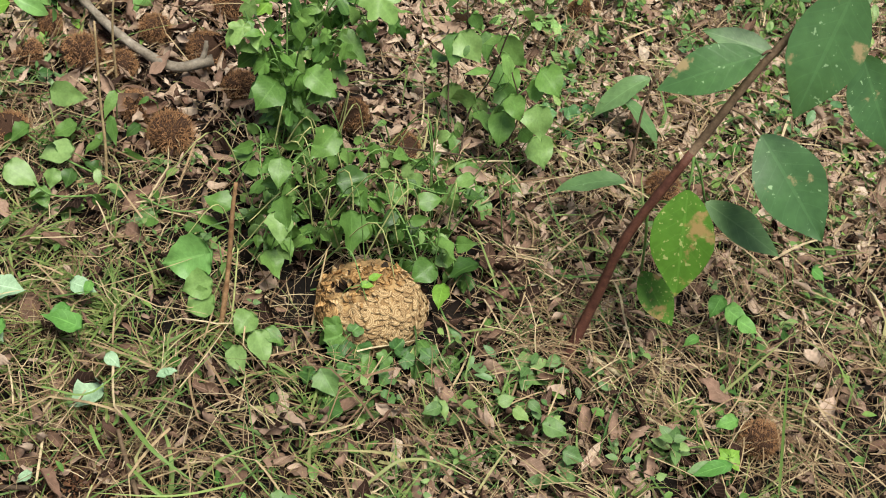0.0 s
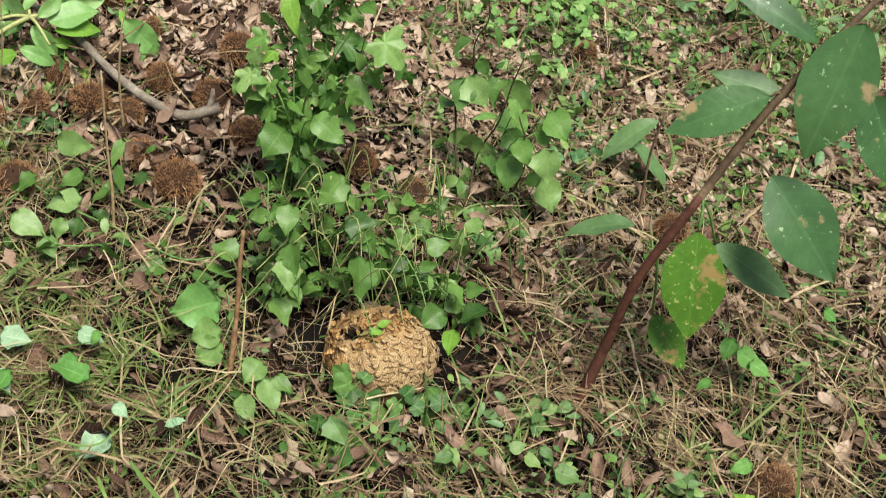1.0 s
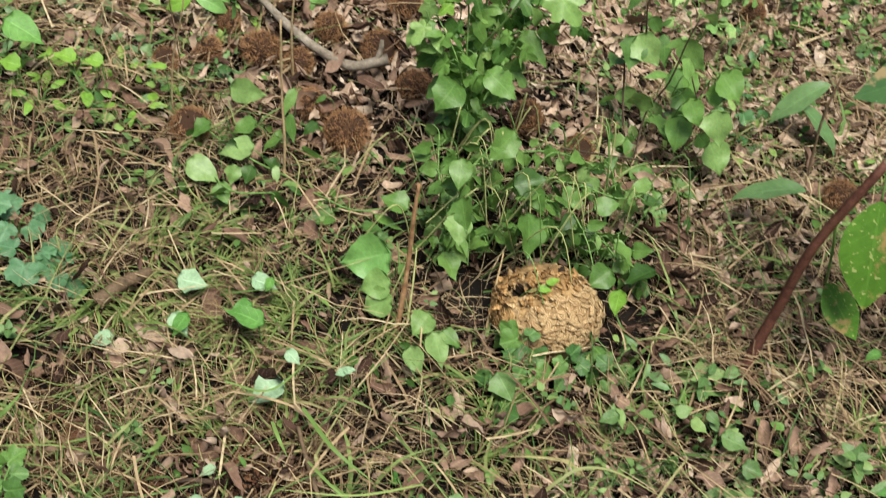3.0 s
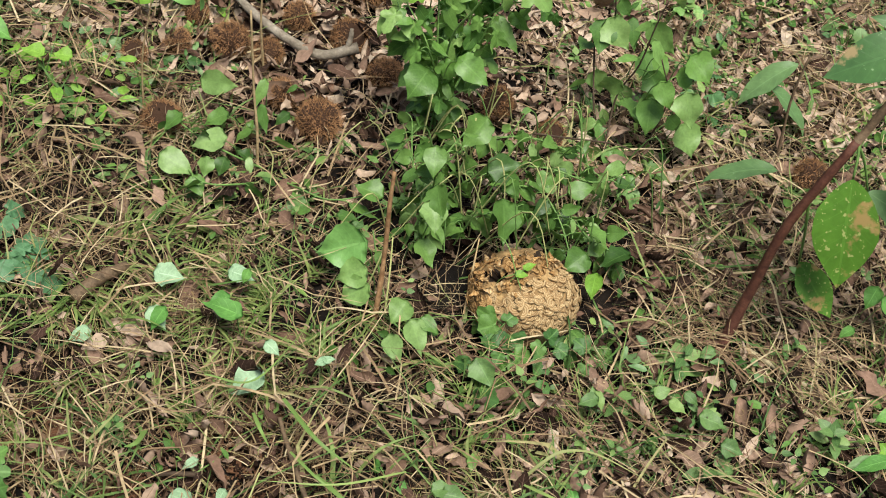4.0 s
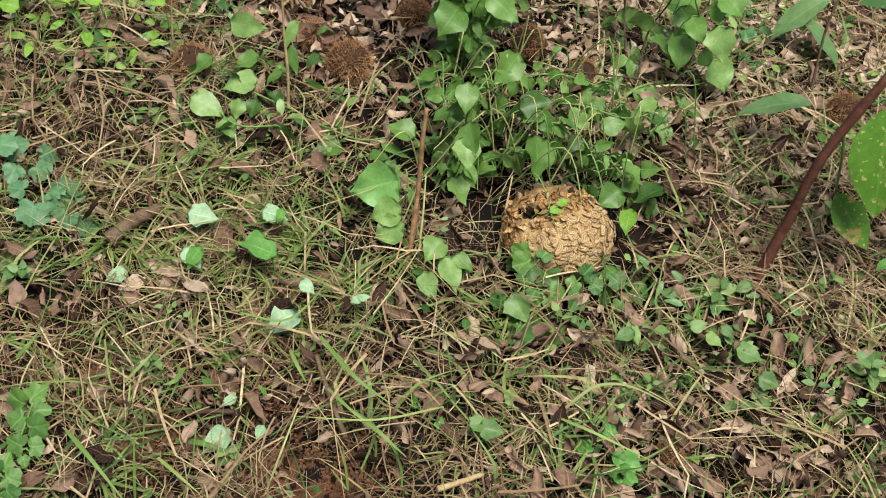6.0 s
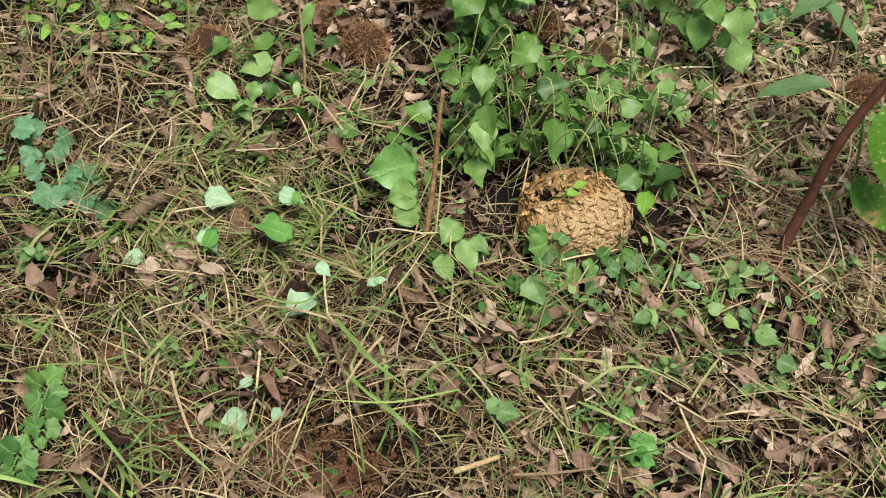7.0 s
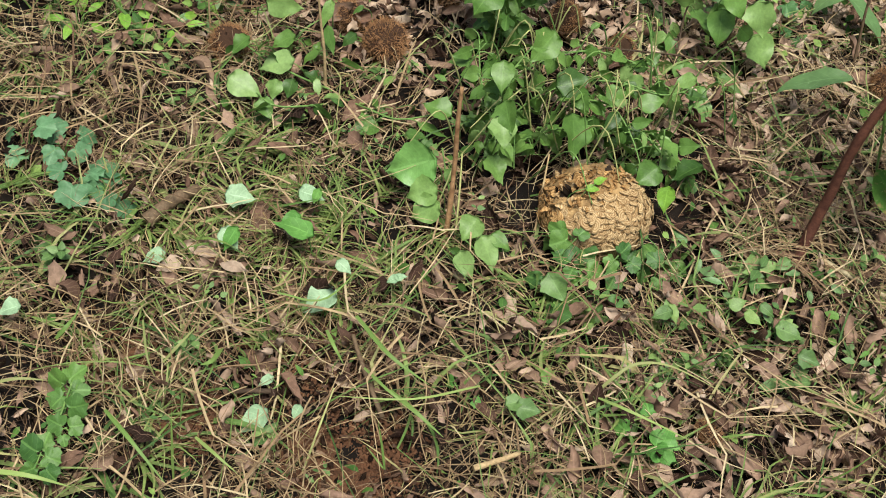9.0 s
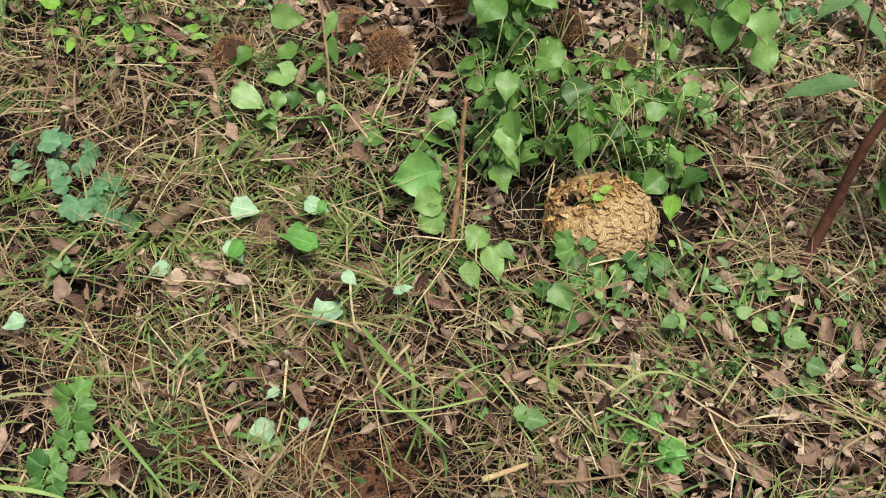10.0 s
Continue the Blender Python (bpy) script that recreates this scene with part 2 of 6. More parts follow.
def paper_material(name, tone):
    """Hornets' paper: bands of cream, tan and brown that follow each scale's rim."""
    m, n, l, p = nodes_of(name)
    c = n.new("ShaderNodeTexCoord")
    s = n.new("ShaderNodeSeparateXYZ")
    l.new(c.outputs["Object"], s.inputs[0])
    r = math_node(n, l, "SQRT", math_node(n, l, "ADD", math_node(n, l, "POWER", s.outputs[0], 2.0), math_node(n, l, "POWER", s.outputs[1], 2.0)))
    wob = grain(n, l, 60, 3)
    lot = chance(n, l, False)
    ring = math_node(n, l, "FRACT", math_node(n, l, "ADD", math_node(n, l, "ADD", math_node(n, l, "MULTIPLY", r, 165.0), math_node(n, l, "MULTIPLY", wob, 1.2)), lot))
    col = ramp(n, l, ring, [(0.0, (0.23, 0.14, 0.07)), (0.14, (0.39, 0.265, 0.14)), (0.5, (0.5, 0.37, 0.21)), (0.8, (0.61, 0.485, 0.31)), (1.0, (0.4, 0.27, 0.145))])
    col = mix(n, l, 0.75, col, ramp(n, l, lot, [(0.0, (0.62, 0.52, 0.42)), (0.5, (0.95, 0.9, 0.82)), (1.0, (1.15, 1.12, 1.05))]), "MULTIPLY")
    col = mix(n, l, 1.0, col, tone, "MULTIPLY")
    fine = grain(n, l, 420, 5)
    col = mix(n, l, 0.5, col, ramp(n, l, fine, [(0.3, (0.6, 0.56, 0.5)), (0.7, (1.2, 1.2, 1.2))]), "MULTIPLY")
    l.new(col, p.inputs["Base Color"])
    p.inputs["Roughness"].default_value = 0.9
    p.inputs["Specular IOR Level"].default_value = 0.15
    bump(n, l, p, math_node(n, l, "ADD", ring, fine), 0.4, 0.0008)
    return m


paper_mat = paper_material("nest paper", (0.9, 0.87, 0.83))
# browner paper: torn parts, and the vines' shade on the nest's left
paper_torn_shade_mat = paper_material("torn or shaded nest paper", (0.82, 0.69, 0.53))
nest_core_mat = rough_material("nest core", [(0.3, (0.16, 0.09, 0.04)), (0.6, (0.42, 0.27, 0.12)), (0.8, (0.6, 0.43, 0.22))], 45, None, 0.95, 0.8, 0.004, fine=240)
nest_hole_shade_mat = rough_material("nest hole shade", [(0.3, (0.012, 0.008, 0.006)), (0.7, (0.04, 0.025, 0.015))], 90, None, 0.95)


# ---- building helpers ----
rng = np.random.default_rng(7)


def ground_z(x, y):
    """Height of the soil: gentle bumps, a hollow by the nest and a scraped hole."""
    x, y = np.asarray(x, float), np.asarray(y, float)
    near = np.exp(-((x / 6) ** 2 + ((y - 1.5) / 6) ** 2))
    z = -0.014 * near + near * (0.007 * np.sin(5.3 * x + 1.1) * np.cos(4.1 * y) + 0.005 * np.sin(13 * x + 7 * y) + 0.004 * np.cos(17 * y - 9 * x + 2))
    # sunk deeper to get the dark shade beside the nest
    z = z - 0.045 * np.exp(-((x + 0.04) ** 2 + (y - 1.40) ** 2) / 0.011)
    z = z - 0.05 * np.exp(-((x + 0.152) ** 2 + (y - 0.89) ** 2) / 0.0024)
    return z


def mesh_of(name, verts, faces, uvs=None, smooth=True):
    """A mesh from arrays: verts (n,3), faces (m,k) of one size, uvs (n,2) by vertex."""
    verts, faces = np.asarray(verts, np.float32), np.asarray(faces, np.int32)
    me = bpy.data.meshes.new(name)
    k = faces.shape[1]
    me.vertices.add(len(verts))
    me.vertices.foreach_set("co", verts.ravel())
    me.loops.add(faces.size)
    me.loops.foreach_set("vertex_index", faces.ravel())
    me.polygons.add(len(faces))
    me.polygons.foreach_set("loop_start", np.arange(0, faces.size, k, dtype=np.int32))
    if uvs is not None:
        layer = me.uv_layers.new(name="UVMap")
        layer.data.foreach_set("uv", np.asarray(uvs, np.float32)[faces.ravel()].ravel())
    me.update(calc_edges=True)
    me.polygons.foreach_set("use_smooth", np.full(len(faces), smooth))
    return me


other_look = {}


def part(name, data, material, parent=None, label=""):
    """One mesh object, under a thing or a part when a parent is given. data: a mesh or a bmesh."""
    if isinstance(data, bmesh.types.BMesh):
        me = bpy.data.meshes.new(name)
        data.to_mesh(me)
        data.free()
        data = me
    if material and not data.materials:
        data.materials.append(material)
    elif material and data.materials[0] != material:
        key = (data.name, material.name)
        if key not in other_look:
            other_look[key] = data.copy()
            other_look[key].materials.clear()
            other_look[key].materials.append(material)
        data = other_look[key]
    ob = new(name, data)
    ob.parent = parent
    return tagged(ob, label)


def thing(name, at, label, category, group="", kind=""):
    e = new(name)
    e.empty_display_size = 0.02
    e.location = at
    return tagged(e, label, category, group, kind)


def profile(shape, v):
    if shape == "heart":
        return np.sin(np.pi * v ** 0.54) ** np.where(v < 0.28, 0.62, 1.22)
    if shape == "round":
        return np.sqrt(np.clip(1 - (2 * v - 1) ** 2, 0, 1)) ** 0.8
    if shape == "ellipse":
        return np.sin(np.pi * v ** 0.88) ** np.where(v < 0.45, 0.8, 1.05)
    if shape == "lobed":
        return np.sin(np.pi * v ** 0.8) ** 0.7 * (0.66 + 0.34 * np.abs(np.cos(np.pi * v * 2.6)))
    if shape == "toothed":
        return np.sin(np.pi * v ** 0.7) ** 0.8 * (0.66 + 0.34 * (1 - (v * 7) % 1))
    if shape == "blade":
        return np.clip(1 - v ** 2.2, 0.02, 1) * np.clip(0.4 + 3 * v, 0, 1)
    return np.sin(np.pi * v ** 0.75) ** 0.8


def leaf_arrays(length, width, shape="ovate", across=4, along=8, fold=0.15, droop=0.2, roll=0.0, twist=0.0, ragged=0.0, wave=0.0, seed=0, crumple=0.0):
    """A leaf along +y from its base at the origin, its upper face to +z. roll: curl across, in radians; droop: bend along."""
    r = np.random.default_rng(seed)
    us, vs = np.linspace(-1, 1, across + 1), np.linspace(0, 1, along + 1)
    if along >= 8 and shape != "toothed":
        # closer rings at both ends round the outline
        vs = 0.4 * vs + 0.6 * (0.5 - 0.5 * np.cos(np.pi * vs))
    w = profile(shape, vs) * width / 2
    edge = 1 + ragged * r.normal(size=(along + 1, 2))
    V, UV = [], []
    for j, v in enumerate(vs):
        for u in us:
            half = w[j] * edge[j, 0 if u < 0 else 1]
            a = u * roll
            x = half * (np.sin(a) / roll if abs(roll) > 1e-3 else u)
            z = half * ((1 - np.cos(a)) / roll if abs(roll) > 1e-3 else 0) + fold * half * abs(u)
            z += wave * width * np.sin(v * 11 + seed) * abs(u)
            y = length * v
            back = -0.2 * length * np.sin(2.3 * abs(u)) * (1 - v) ** 4 if shape == "heart" else 0
            t = twist * (v - 0.3)
            x, z = x * np.cos(t) - z * np.sin(t), x * np.sin(t) + z * np.cos(t)
            b = droop * v
            if abs(droop) > 1e-3:
                R = length / droop
                y, z = R * np.sin(b) + z * np.sin(b) + back, z * np.cos(b) - R * (1 - np.cos(b))
            else:
                y += back
            V.append((x, y, z))
            UV.append(((u + 1) / 2, v))
    k = across + 1
    F = [(j * k + i, j * k + i + 1, (j + 1) * k + i + 1, (j + 1) * k + i) for j in range(along) for i in range(across)]
    V = np.array(V) + crumple * length * r.normal(size=(len(V), 3)) * (0.5, 0.4, 1.0)
    return V, np.array(F), np.array(UV)


def leaf_mesh(name, *args, **kw):
    V, F, UV = leaf_arrays(*args, **kw)
    return mesh_of(name, V, F, UV)


def palmate_mesh(name, lobes, width, droop, seed, rings=4, rays=36):
    """A leaf one unit long with pointed lobes that spread from its base; width: how broad each lobe is, in radians."""
    r = np.random.default_rng(seed)
    span = 1.15 if lobes == 3 else 1.75
    a = np.linspace(-np.pi, np.pi, rays + 1)
    out = 0.3 + 0.05 * np.cos(a)
    for k in np.linspace(-span, span, lobes):
        reach = (0.72 - 0.2 * abs(k) / span) * (1 + 0.06 * r.normal())
        d = np.abs(a - k) / width
        out = np.maximum(out, reach * np.clip(1 - (0.58 * d) ** 1.8, 0, 1) ** 0.85)
    out = out * (1 + 0.035 * np.sin(a * 17 + seed)) * (1 + 0.03 * r.normal(size=rays + 1))
    out[-1] = out[0]
    # a notch where the stalk joins
    out = out * (1 - 0.55 * np.exp(-((np.pi - np.abs(a)) / 0.3) ** 2))
    V, UV = [], []
    for q in range(rings + 1):
        f = 0.02 + 0.98 * q / rings
        x, y = f * out * np.sin(a), 0.28 + f * out * np.cos(a)
        z = -droop * ((y - 0.2) ** 2 * 0.6 + 0.5 * x ** 2) + 0.05 * np.cos(5 * a + seed) * f ** 2 + 0.06 * np.abs(x)
        V.append(np.stack([x, y, z], 1))
        UV.append(np.stack([0.5 + 0.6 * x, np.clip(y, 0, 1)], 1))
    k = rays + 1
    F = [(q * k + i, (q + 1) * k + i, (q + 1) * k + i + 1, q * k + i + 1) for q in range(rings) for i in range(rays)]
    return mesh_of(name, np.concatenate(V), np.array(F)[:, ::-1], np.concatenate(UV))


def scatter(name, templates, P, turns, tilts, rolls, sizes, material, which=None):
    """Many small pieces, joined into one mesh."""
    which = rng.integers(0, len(templates), len(P)) if which is None else which
    Vs, Fs, Us, base = [], [], [], 0
    for k, (V, F, UV) in enumerate(templates):
        idx = np.where(which == k)[0]
        if not len(idx):
            continue
        cz, sz, cx, sx, cy, sy = np.cos(turns[idx]), np.sin(turns[idx]), np.cos(tilts[idx]), np.sin(tilts[idx]), np.cos(rolls[idx]), np.sin(rolls[idx])
        W = V[None] * sizes[idx][:, None, None]
        x, y, z = W[..., 0], W[..., 1], W[..., 2]
        x, z = x * cy[:, None] + z * sy[:, None], -x * sy[:, None] + z * cy[:, None]
        y, z = y * cx[:, None] - z * sx[:, None], y * sx[:, None] + z * cx[:, None]
        x, y = x * cz[:, None] - y * sz[:, None], x * sz[:, None] + y * cz[:, None]
        W = np.stack([x, y, z], -1) + P[idx][:, None]
        Vs.append(W.reshape(-1, 3))
        Fs.append((F[None] + (np.arange(len(idx)) * len(V))[:, None, None]).reshape(-1, F.shape[1]) + base)
        Us.append(np.tile(UV, (len(idx), 1)))
        base += len(idx) * len(V)
    return part(name, mesh_of(name, np.concatenate(Vs), np.concatenate(Fs), np.concatenate(Us)), material)


def ribbon_arrays(length, width, segs, lift, bend, seed):
    """A grass blade or straw: rises from the origin and bends over along +y, slightly folded."""
    r = np.random.default_rng(seed)
    UV, side, kink = [], r.normal() * 0.4, r.normal() * 0.5
    out, y, z, x = [], 0.0, 0.0, 0.0
    for j in range(segs + 1):
        v = j / segs
        if j:
            a = lift - bend * (v - 0.5 / segs)
            y, z = y + length / segs * np.cos(a), z + length / segs * np.sin(a)
            x += length / segs * (side * v + (kink if j > segs * 0.6 else 0))
        w = width / 2 * (1 - 0.85 * v ** 2)
        for u in (-1, 0, 1):
            out.append((x + u * w, y, z + (0.35 * w if u else 0)))
            UV.append(((u + 1) / 2, v))
    F = [(j * 3 + i, j * 3 + i + 1, j * 3 + i + 4, j * 3 + i + 3) for j in range(segs) for i in range(2)]
    return np.array(out), np.array(F), np.array(UV)


def smooth_path(points, steps=5):
    """Catmull-Rom through the points."""
    P = np.array(points, float)
    P = np.vstack([2 * P[0] - P[1], P, 2 * P[-1] - P[-2]])
    out = []
    for i in range(1, len(P) - 2):
        for s in range(steps):
            t = s / steps
            a, b, c, d = P[i - 1], P[i], P[i + 1], P[i + 2]
            out.append(0.5 * (2 * b + (c - a) * t + (2 * a - 5 * b + 4 * c - d) * t * t + (3 * b - a - 3 * c + d) * t ** 3))
    out.append(P[-2])
    return np.array(out)


def tube_mesh(name, points, r0, r1, sides=6, steps=5, knobs=0.0, seed=0, cap=True):
    """A tapered stem with a slightly uneven skin."""
    C = smooth_path(points, steps)
    r = np.random.default_rng(seed)
    T = np.gradient(C, axis=0)
    T /= np.linalg.norm(T, axis=1)[:, None] + 1e-9
    ref = np.array([0.31, 0.17, 0.93]) if abs(T[:, 2]).mean() < 0.8 else np.array([0.9, 0.3, 0.1])
    V, UV = [], []
    for j, (c, t) in enumerate(zip(C, T)):
        a = np.cross(t, ref)
        a /= np.linalg.norm(a)
        b = np.cross(t, a)
        v = j / (len(C) - 1)
        rad = (r0 + (r1 - r0) * v) * (1 + knobs * r.normal())
        for i in range(sides):
            w = 2 * np.pi * i / sides
            V.append(c + rad * (1 + 0.4 * knobs * r.normal()) * (np.cos(w) * a + np.sin(w) * b))
            UV.append((i / sides, v))
    F = [(j * sides + i, j * sides + (i + 1) % sides, (j + 1) * sides + (i + 1) % sides, (j + 1) * sides + i) for j in range(len(C) - 1) for i in range(sides)]
    if cap:
        for j, c in ((0, C[0]), (len(C) - 1, C[-1])):
            V.append(c)
            UV.append((0.5, 0.5))
            m = len(V) - 1
            for i in range(0, sides, 2):
                F.append((j * sides + i, j * sides + (i + 1) % sides, j * sides + (i + 2) % sides, m))
    return mesh_of(name, V, F, UV)


def leaf_pose(base, tip, facing, spin=0.0):
    """The matrix that lays a leaf from base towards tip with its upper face turned to facing."""
    base, tip = Vector(base), Vector(tip)
    y = (tip - base).normalized()
    z = Vector(facing)
    z = (z - y * z.dot(y)).normalized()
    x = y.cross(z)
    m = Matrix((x, y, z)).transposed().to_4x4()
    return Matrix.Translation(base) @ m @ Matrix.Rotation(spin, 4, "Y")


def leaf_on(parent, mesh, m, material=None, name="leaf", label=""):
    ob = part(name, mesh, material, parent, label)
    ob.matrix_basis = parent.matrix_basis.inverted() @ m
    return ob


# ---- the ground, one sheet ----
def spread(lo, hi, step, out):
    mid = np.arange(lo, hi + step / 2, step)
    grow = np.cumsum(step * 1.35 ** np.arange(1, 40))
    grow = grow[grow < out]
    return np.concatenate([lo - grow[::-1], mid, hi + grow])


def ground():
    xs, ys = spread(-1.5, 1.5, 0.016, 400), spread(0.4, 3.6, 0.016, 400)
    X, Y = np.meshgrid(xs, ys)
    near = np.exp(-((X / 3) ** 2 + ((Y - 1.6) / 3) ** 2))
    Z = ground_z(X, Y) + near * 0.0035 * (np.sin(61 * X + 23 * Y) * np.cos(47 * Y - 31 * X) + np.sin(97 * X - 71 * Y))
    k = len(xs)
    J, I = np.meshgrid(np.arange(len(ys) - 1), np.arange(k - 1), indexing="ij")
    q = (J * k + I).ravel()
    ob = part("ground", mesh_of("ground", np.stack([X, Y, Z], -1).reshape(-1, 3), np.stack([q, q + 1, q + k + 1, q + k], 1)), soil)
    tagged(ob, "forest soil under leaf litter and grass, blackened for shaded gaps", "ground", kind="structure")


ground()


# ---- the hornets' nest ----
def hornet_nest():
    centre = Vector((0.051, 1.335, 0.028))
    root = thing("hornet_nest", centre, "torn tan papery hornet nest with scalloped scales on the ground", "hornet nest")
    rad = np.array((0.0765, 0.072, 0.062))
    hole = np.array((-0.55, 0.3, 0.75))
    hole /= np.linalg.norm(hole)

    def shell(d):
        """Distance of the wall along a direction: lumpy, sunk and torn round the hole."""
        w = np.array([noise.noise(Vector(v) * 2.3) for v in d])
        f = np.array([noise.noise(Vector(v) * 7.0) for v in d])
        near = np.clip((d @ hole - 0.8) / 0.2, 0, 1)
        return (1 + 0.06 * w + 0.025 * f) * (1 - 0.13 * near)

    nu, nv = 110, 64
    V = []
    for j in range(nv + 1):
        for i in range(nu):
            a, b = 2 * np.pi * i / nu, np.pi * j / nv
            V.append((np.sin(b) * np.cos(a), np.sin(b) * np.sin(a), np.cos(b)))
    d = np.array(V)
    s = shell(d)
    pit = np.clip((d @ hole - 0.982) / 0.008, 0, 1)
    second = np.array((-0.6, -0.22, 0.74))
    second /= np.linalg.norm(second)
    pit = np.maximum(pit, np.clip((d @ second + 0.006 * np.array([noise.noise(Vector(q) * 9) for q in d]) - 0.98) / 0.006, 0, 1))
    for px, py, pz, cut in ((-0.25, 0.35, 0.9, 0.993), (-0.79, -0.2, 0.55, 0.988), (-0.35, -0.05, 0.93, 0.995), (0.05, 0.5, 0.86, 0.994), (-0.9, -0.15, 0.4, 0.99)):
        v = np.array((px, py, pz)) / np.linalg.norm((px, py, pz))
        edge = np.array([0.004 * noise.noise(Vector(q) * 16) for q in d])
        pit = np.maximum(pit, np.clip((d @ v + edge - cut) / 0.004, 0, 1))
    rag = np.array([noise.noise(Vector(q) * 14) for q in d])
    pit = np.clip(pit + 0.3 * rag * (pit > 0.02), 0, 1)
    torn_bump = np.clip((d @ hole - 0.6) / 0.15, 0, 1) * rag * 0.07
    W = d * rad * (s * (0.965 + torn_bump - 0.42 * pit))[:, None]
    F = [(j * nu + i, j * nu + (i + 1) % nu, (j + 1) * nu + (i + 1) % nu, (j + 1) * nu + i) for j in range(nv) for i in range(nu)]
    core = part("nest_wall", mesh_of("nest_wall", W, F), nest_core_mat, root, "brown inner paper wall")
    # pit floors are near black: shade inside the holes put into colour
    core.data.materials.append(nest_hole_shade_mat)
    deep = [max(pit[list(f)]) > 0.5 for f in F]
    core.data.polygons.foreach_set("material_index", np.array(deep, np.int32))

    # scallops: small domed half rounds, open at the rim, in uneven overlapping rows
    shells = []
    for seed in range(6):
        r = np.random.default_rng(seed)
        size, na, nr = 0.0135 + 0.0016 * seed, 12, 4
        arc = np.pi * (1.05 + 0.12 * r.random())
        V, top = [], []
        for q in range(nr + 1):
            t = q / nr
            for i in range(na + 1):
                a = -arc / 2 + arc * i / na
                rr = size * t * (1 + 0.1 * np.sin(3 * a + seed))
                V.append((rr * np.sin(a), -rr * np.cos(a) * 0.85, 0.0026 * np.sin(t * 2.3) * (0.7 + 0.3 * np.cos(a)) - 0.001))
        k = na + 1
        F = [(q * k + i, (q + 1) * k + i, (q + 1) * k + i + 1, q * k + i + 1) for q in range(nr) for i in range(na)]
        n0 = len(V)
        V += [(x * 0.96, y * 0.96, z - 0.0016) for x, y, z in V[nr * k:]]
        F += [(nr * k + i, n0 + i, n0 + i + 1, nr * k + i + 1) for i in range(na)]
        shells.append(mesh_of("paper_scale", np.array(V), np.array(F)))
        shells[-1].materials.append(paper_mat)
    flakes = [leaf_mesh("paper_flake", 0.02, 0.015, ["lobed", "ovate"][s % 2], 3, 5, 0.1, 0.5 - 0.3 * s, (-1) ** s * (0.8 + 0.3 * s), 0.6 - 0.4 * s, 0.14, 0.1, s) for s in range(4)]
    r = np.random.default_rng(11)
    golden, count = np.pi * (3 - 5 ** 0.5), 1500
    for i in range(count):
        z = 1 - 2 * (i + 0.5) / count
        if z < -0.55:
            continue
        a = i * golden
        v = np.array((np.sqrt(1 - z * z) * np.cos(a), np.sqrt(1 - z * z) * np.sin(a), z)) + r.normal(size=3) * 0.05
        v /= np.linalg.norm(v)
        # no scales on the far side, which the camera doesn't see
        if v[1] > 0.45 or z < -0.4 or v @ hole > 0.978 or v @ second > 0.979 or v @ (-0.803, -0.203, 0.559) > 0.985:
            continue
        torn = v @ hole + 0.12 * noise.noise(Vector(v) * 4) > 0.52
        at = Vector(v * rad * shell(v[None])[0] * (0.985 + 0.02 * r.random()))
        out = Vector(v / rad ** 1.0).normalized()
        down = Vector((0.45, -0.75, -0.5)) + Vector(r.normal(size=3) * (1.3 if torn else 0.75))
        y = -(down - out * down.dot(out)).normalized()
        x = y.cross(out)
        m = Matrix((x, y, out)).transposed().to_4x4()
        lean = Matrix.Rotation(radians(r.normal() * (34 if torn else 6)), 4, "X") @ Matrix.Rotation(radians(r.normal() * (34 if torn else 6)), 4, "Y")
        size = (0.34 if torn else 0.43) * (0.65 + 0.7 * r.random())
        # the left side gets the browner paper too, as painted vine shade
        torn_or_shaded = torn or v[0] + 0.3 * noise.noise(Vector(v) * 5) < -0.5
        if torn and r.random() < 0.6:
            ob = part("paper_flake", flakes[r.integers(4)], paper_torn_shade_mat if r.random() < 0.7 else paper_mat, root)
            size *= 2.0
            lean = Matrix.Rotation(r.uniform(0, 6.28), 4, "Z") @ lean
        else:
            ob = part("paper_scale", shells[r.integers(6)], paper_torn_shade_mat if torn_or_shaded else paper_mat, root)
        ob.matrix_basis = Matrix.Translation(at) @ m @ lean @ Matrix.Diagonal((size, size * (0.75 + 0.4 * r.random()), size, 1))


hornet_nest()


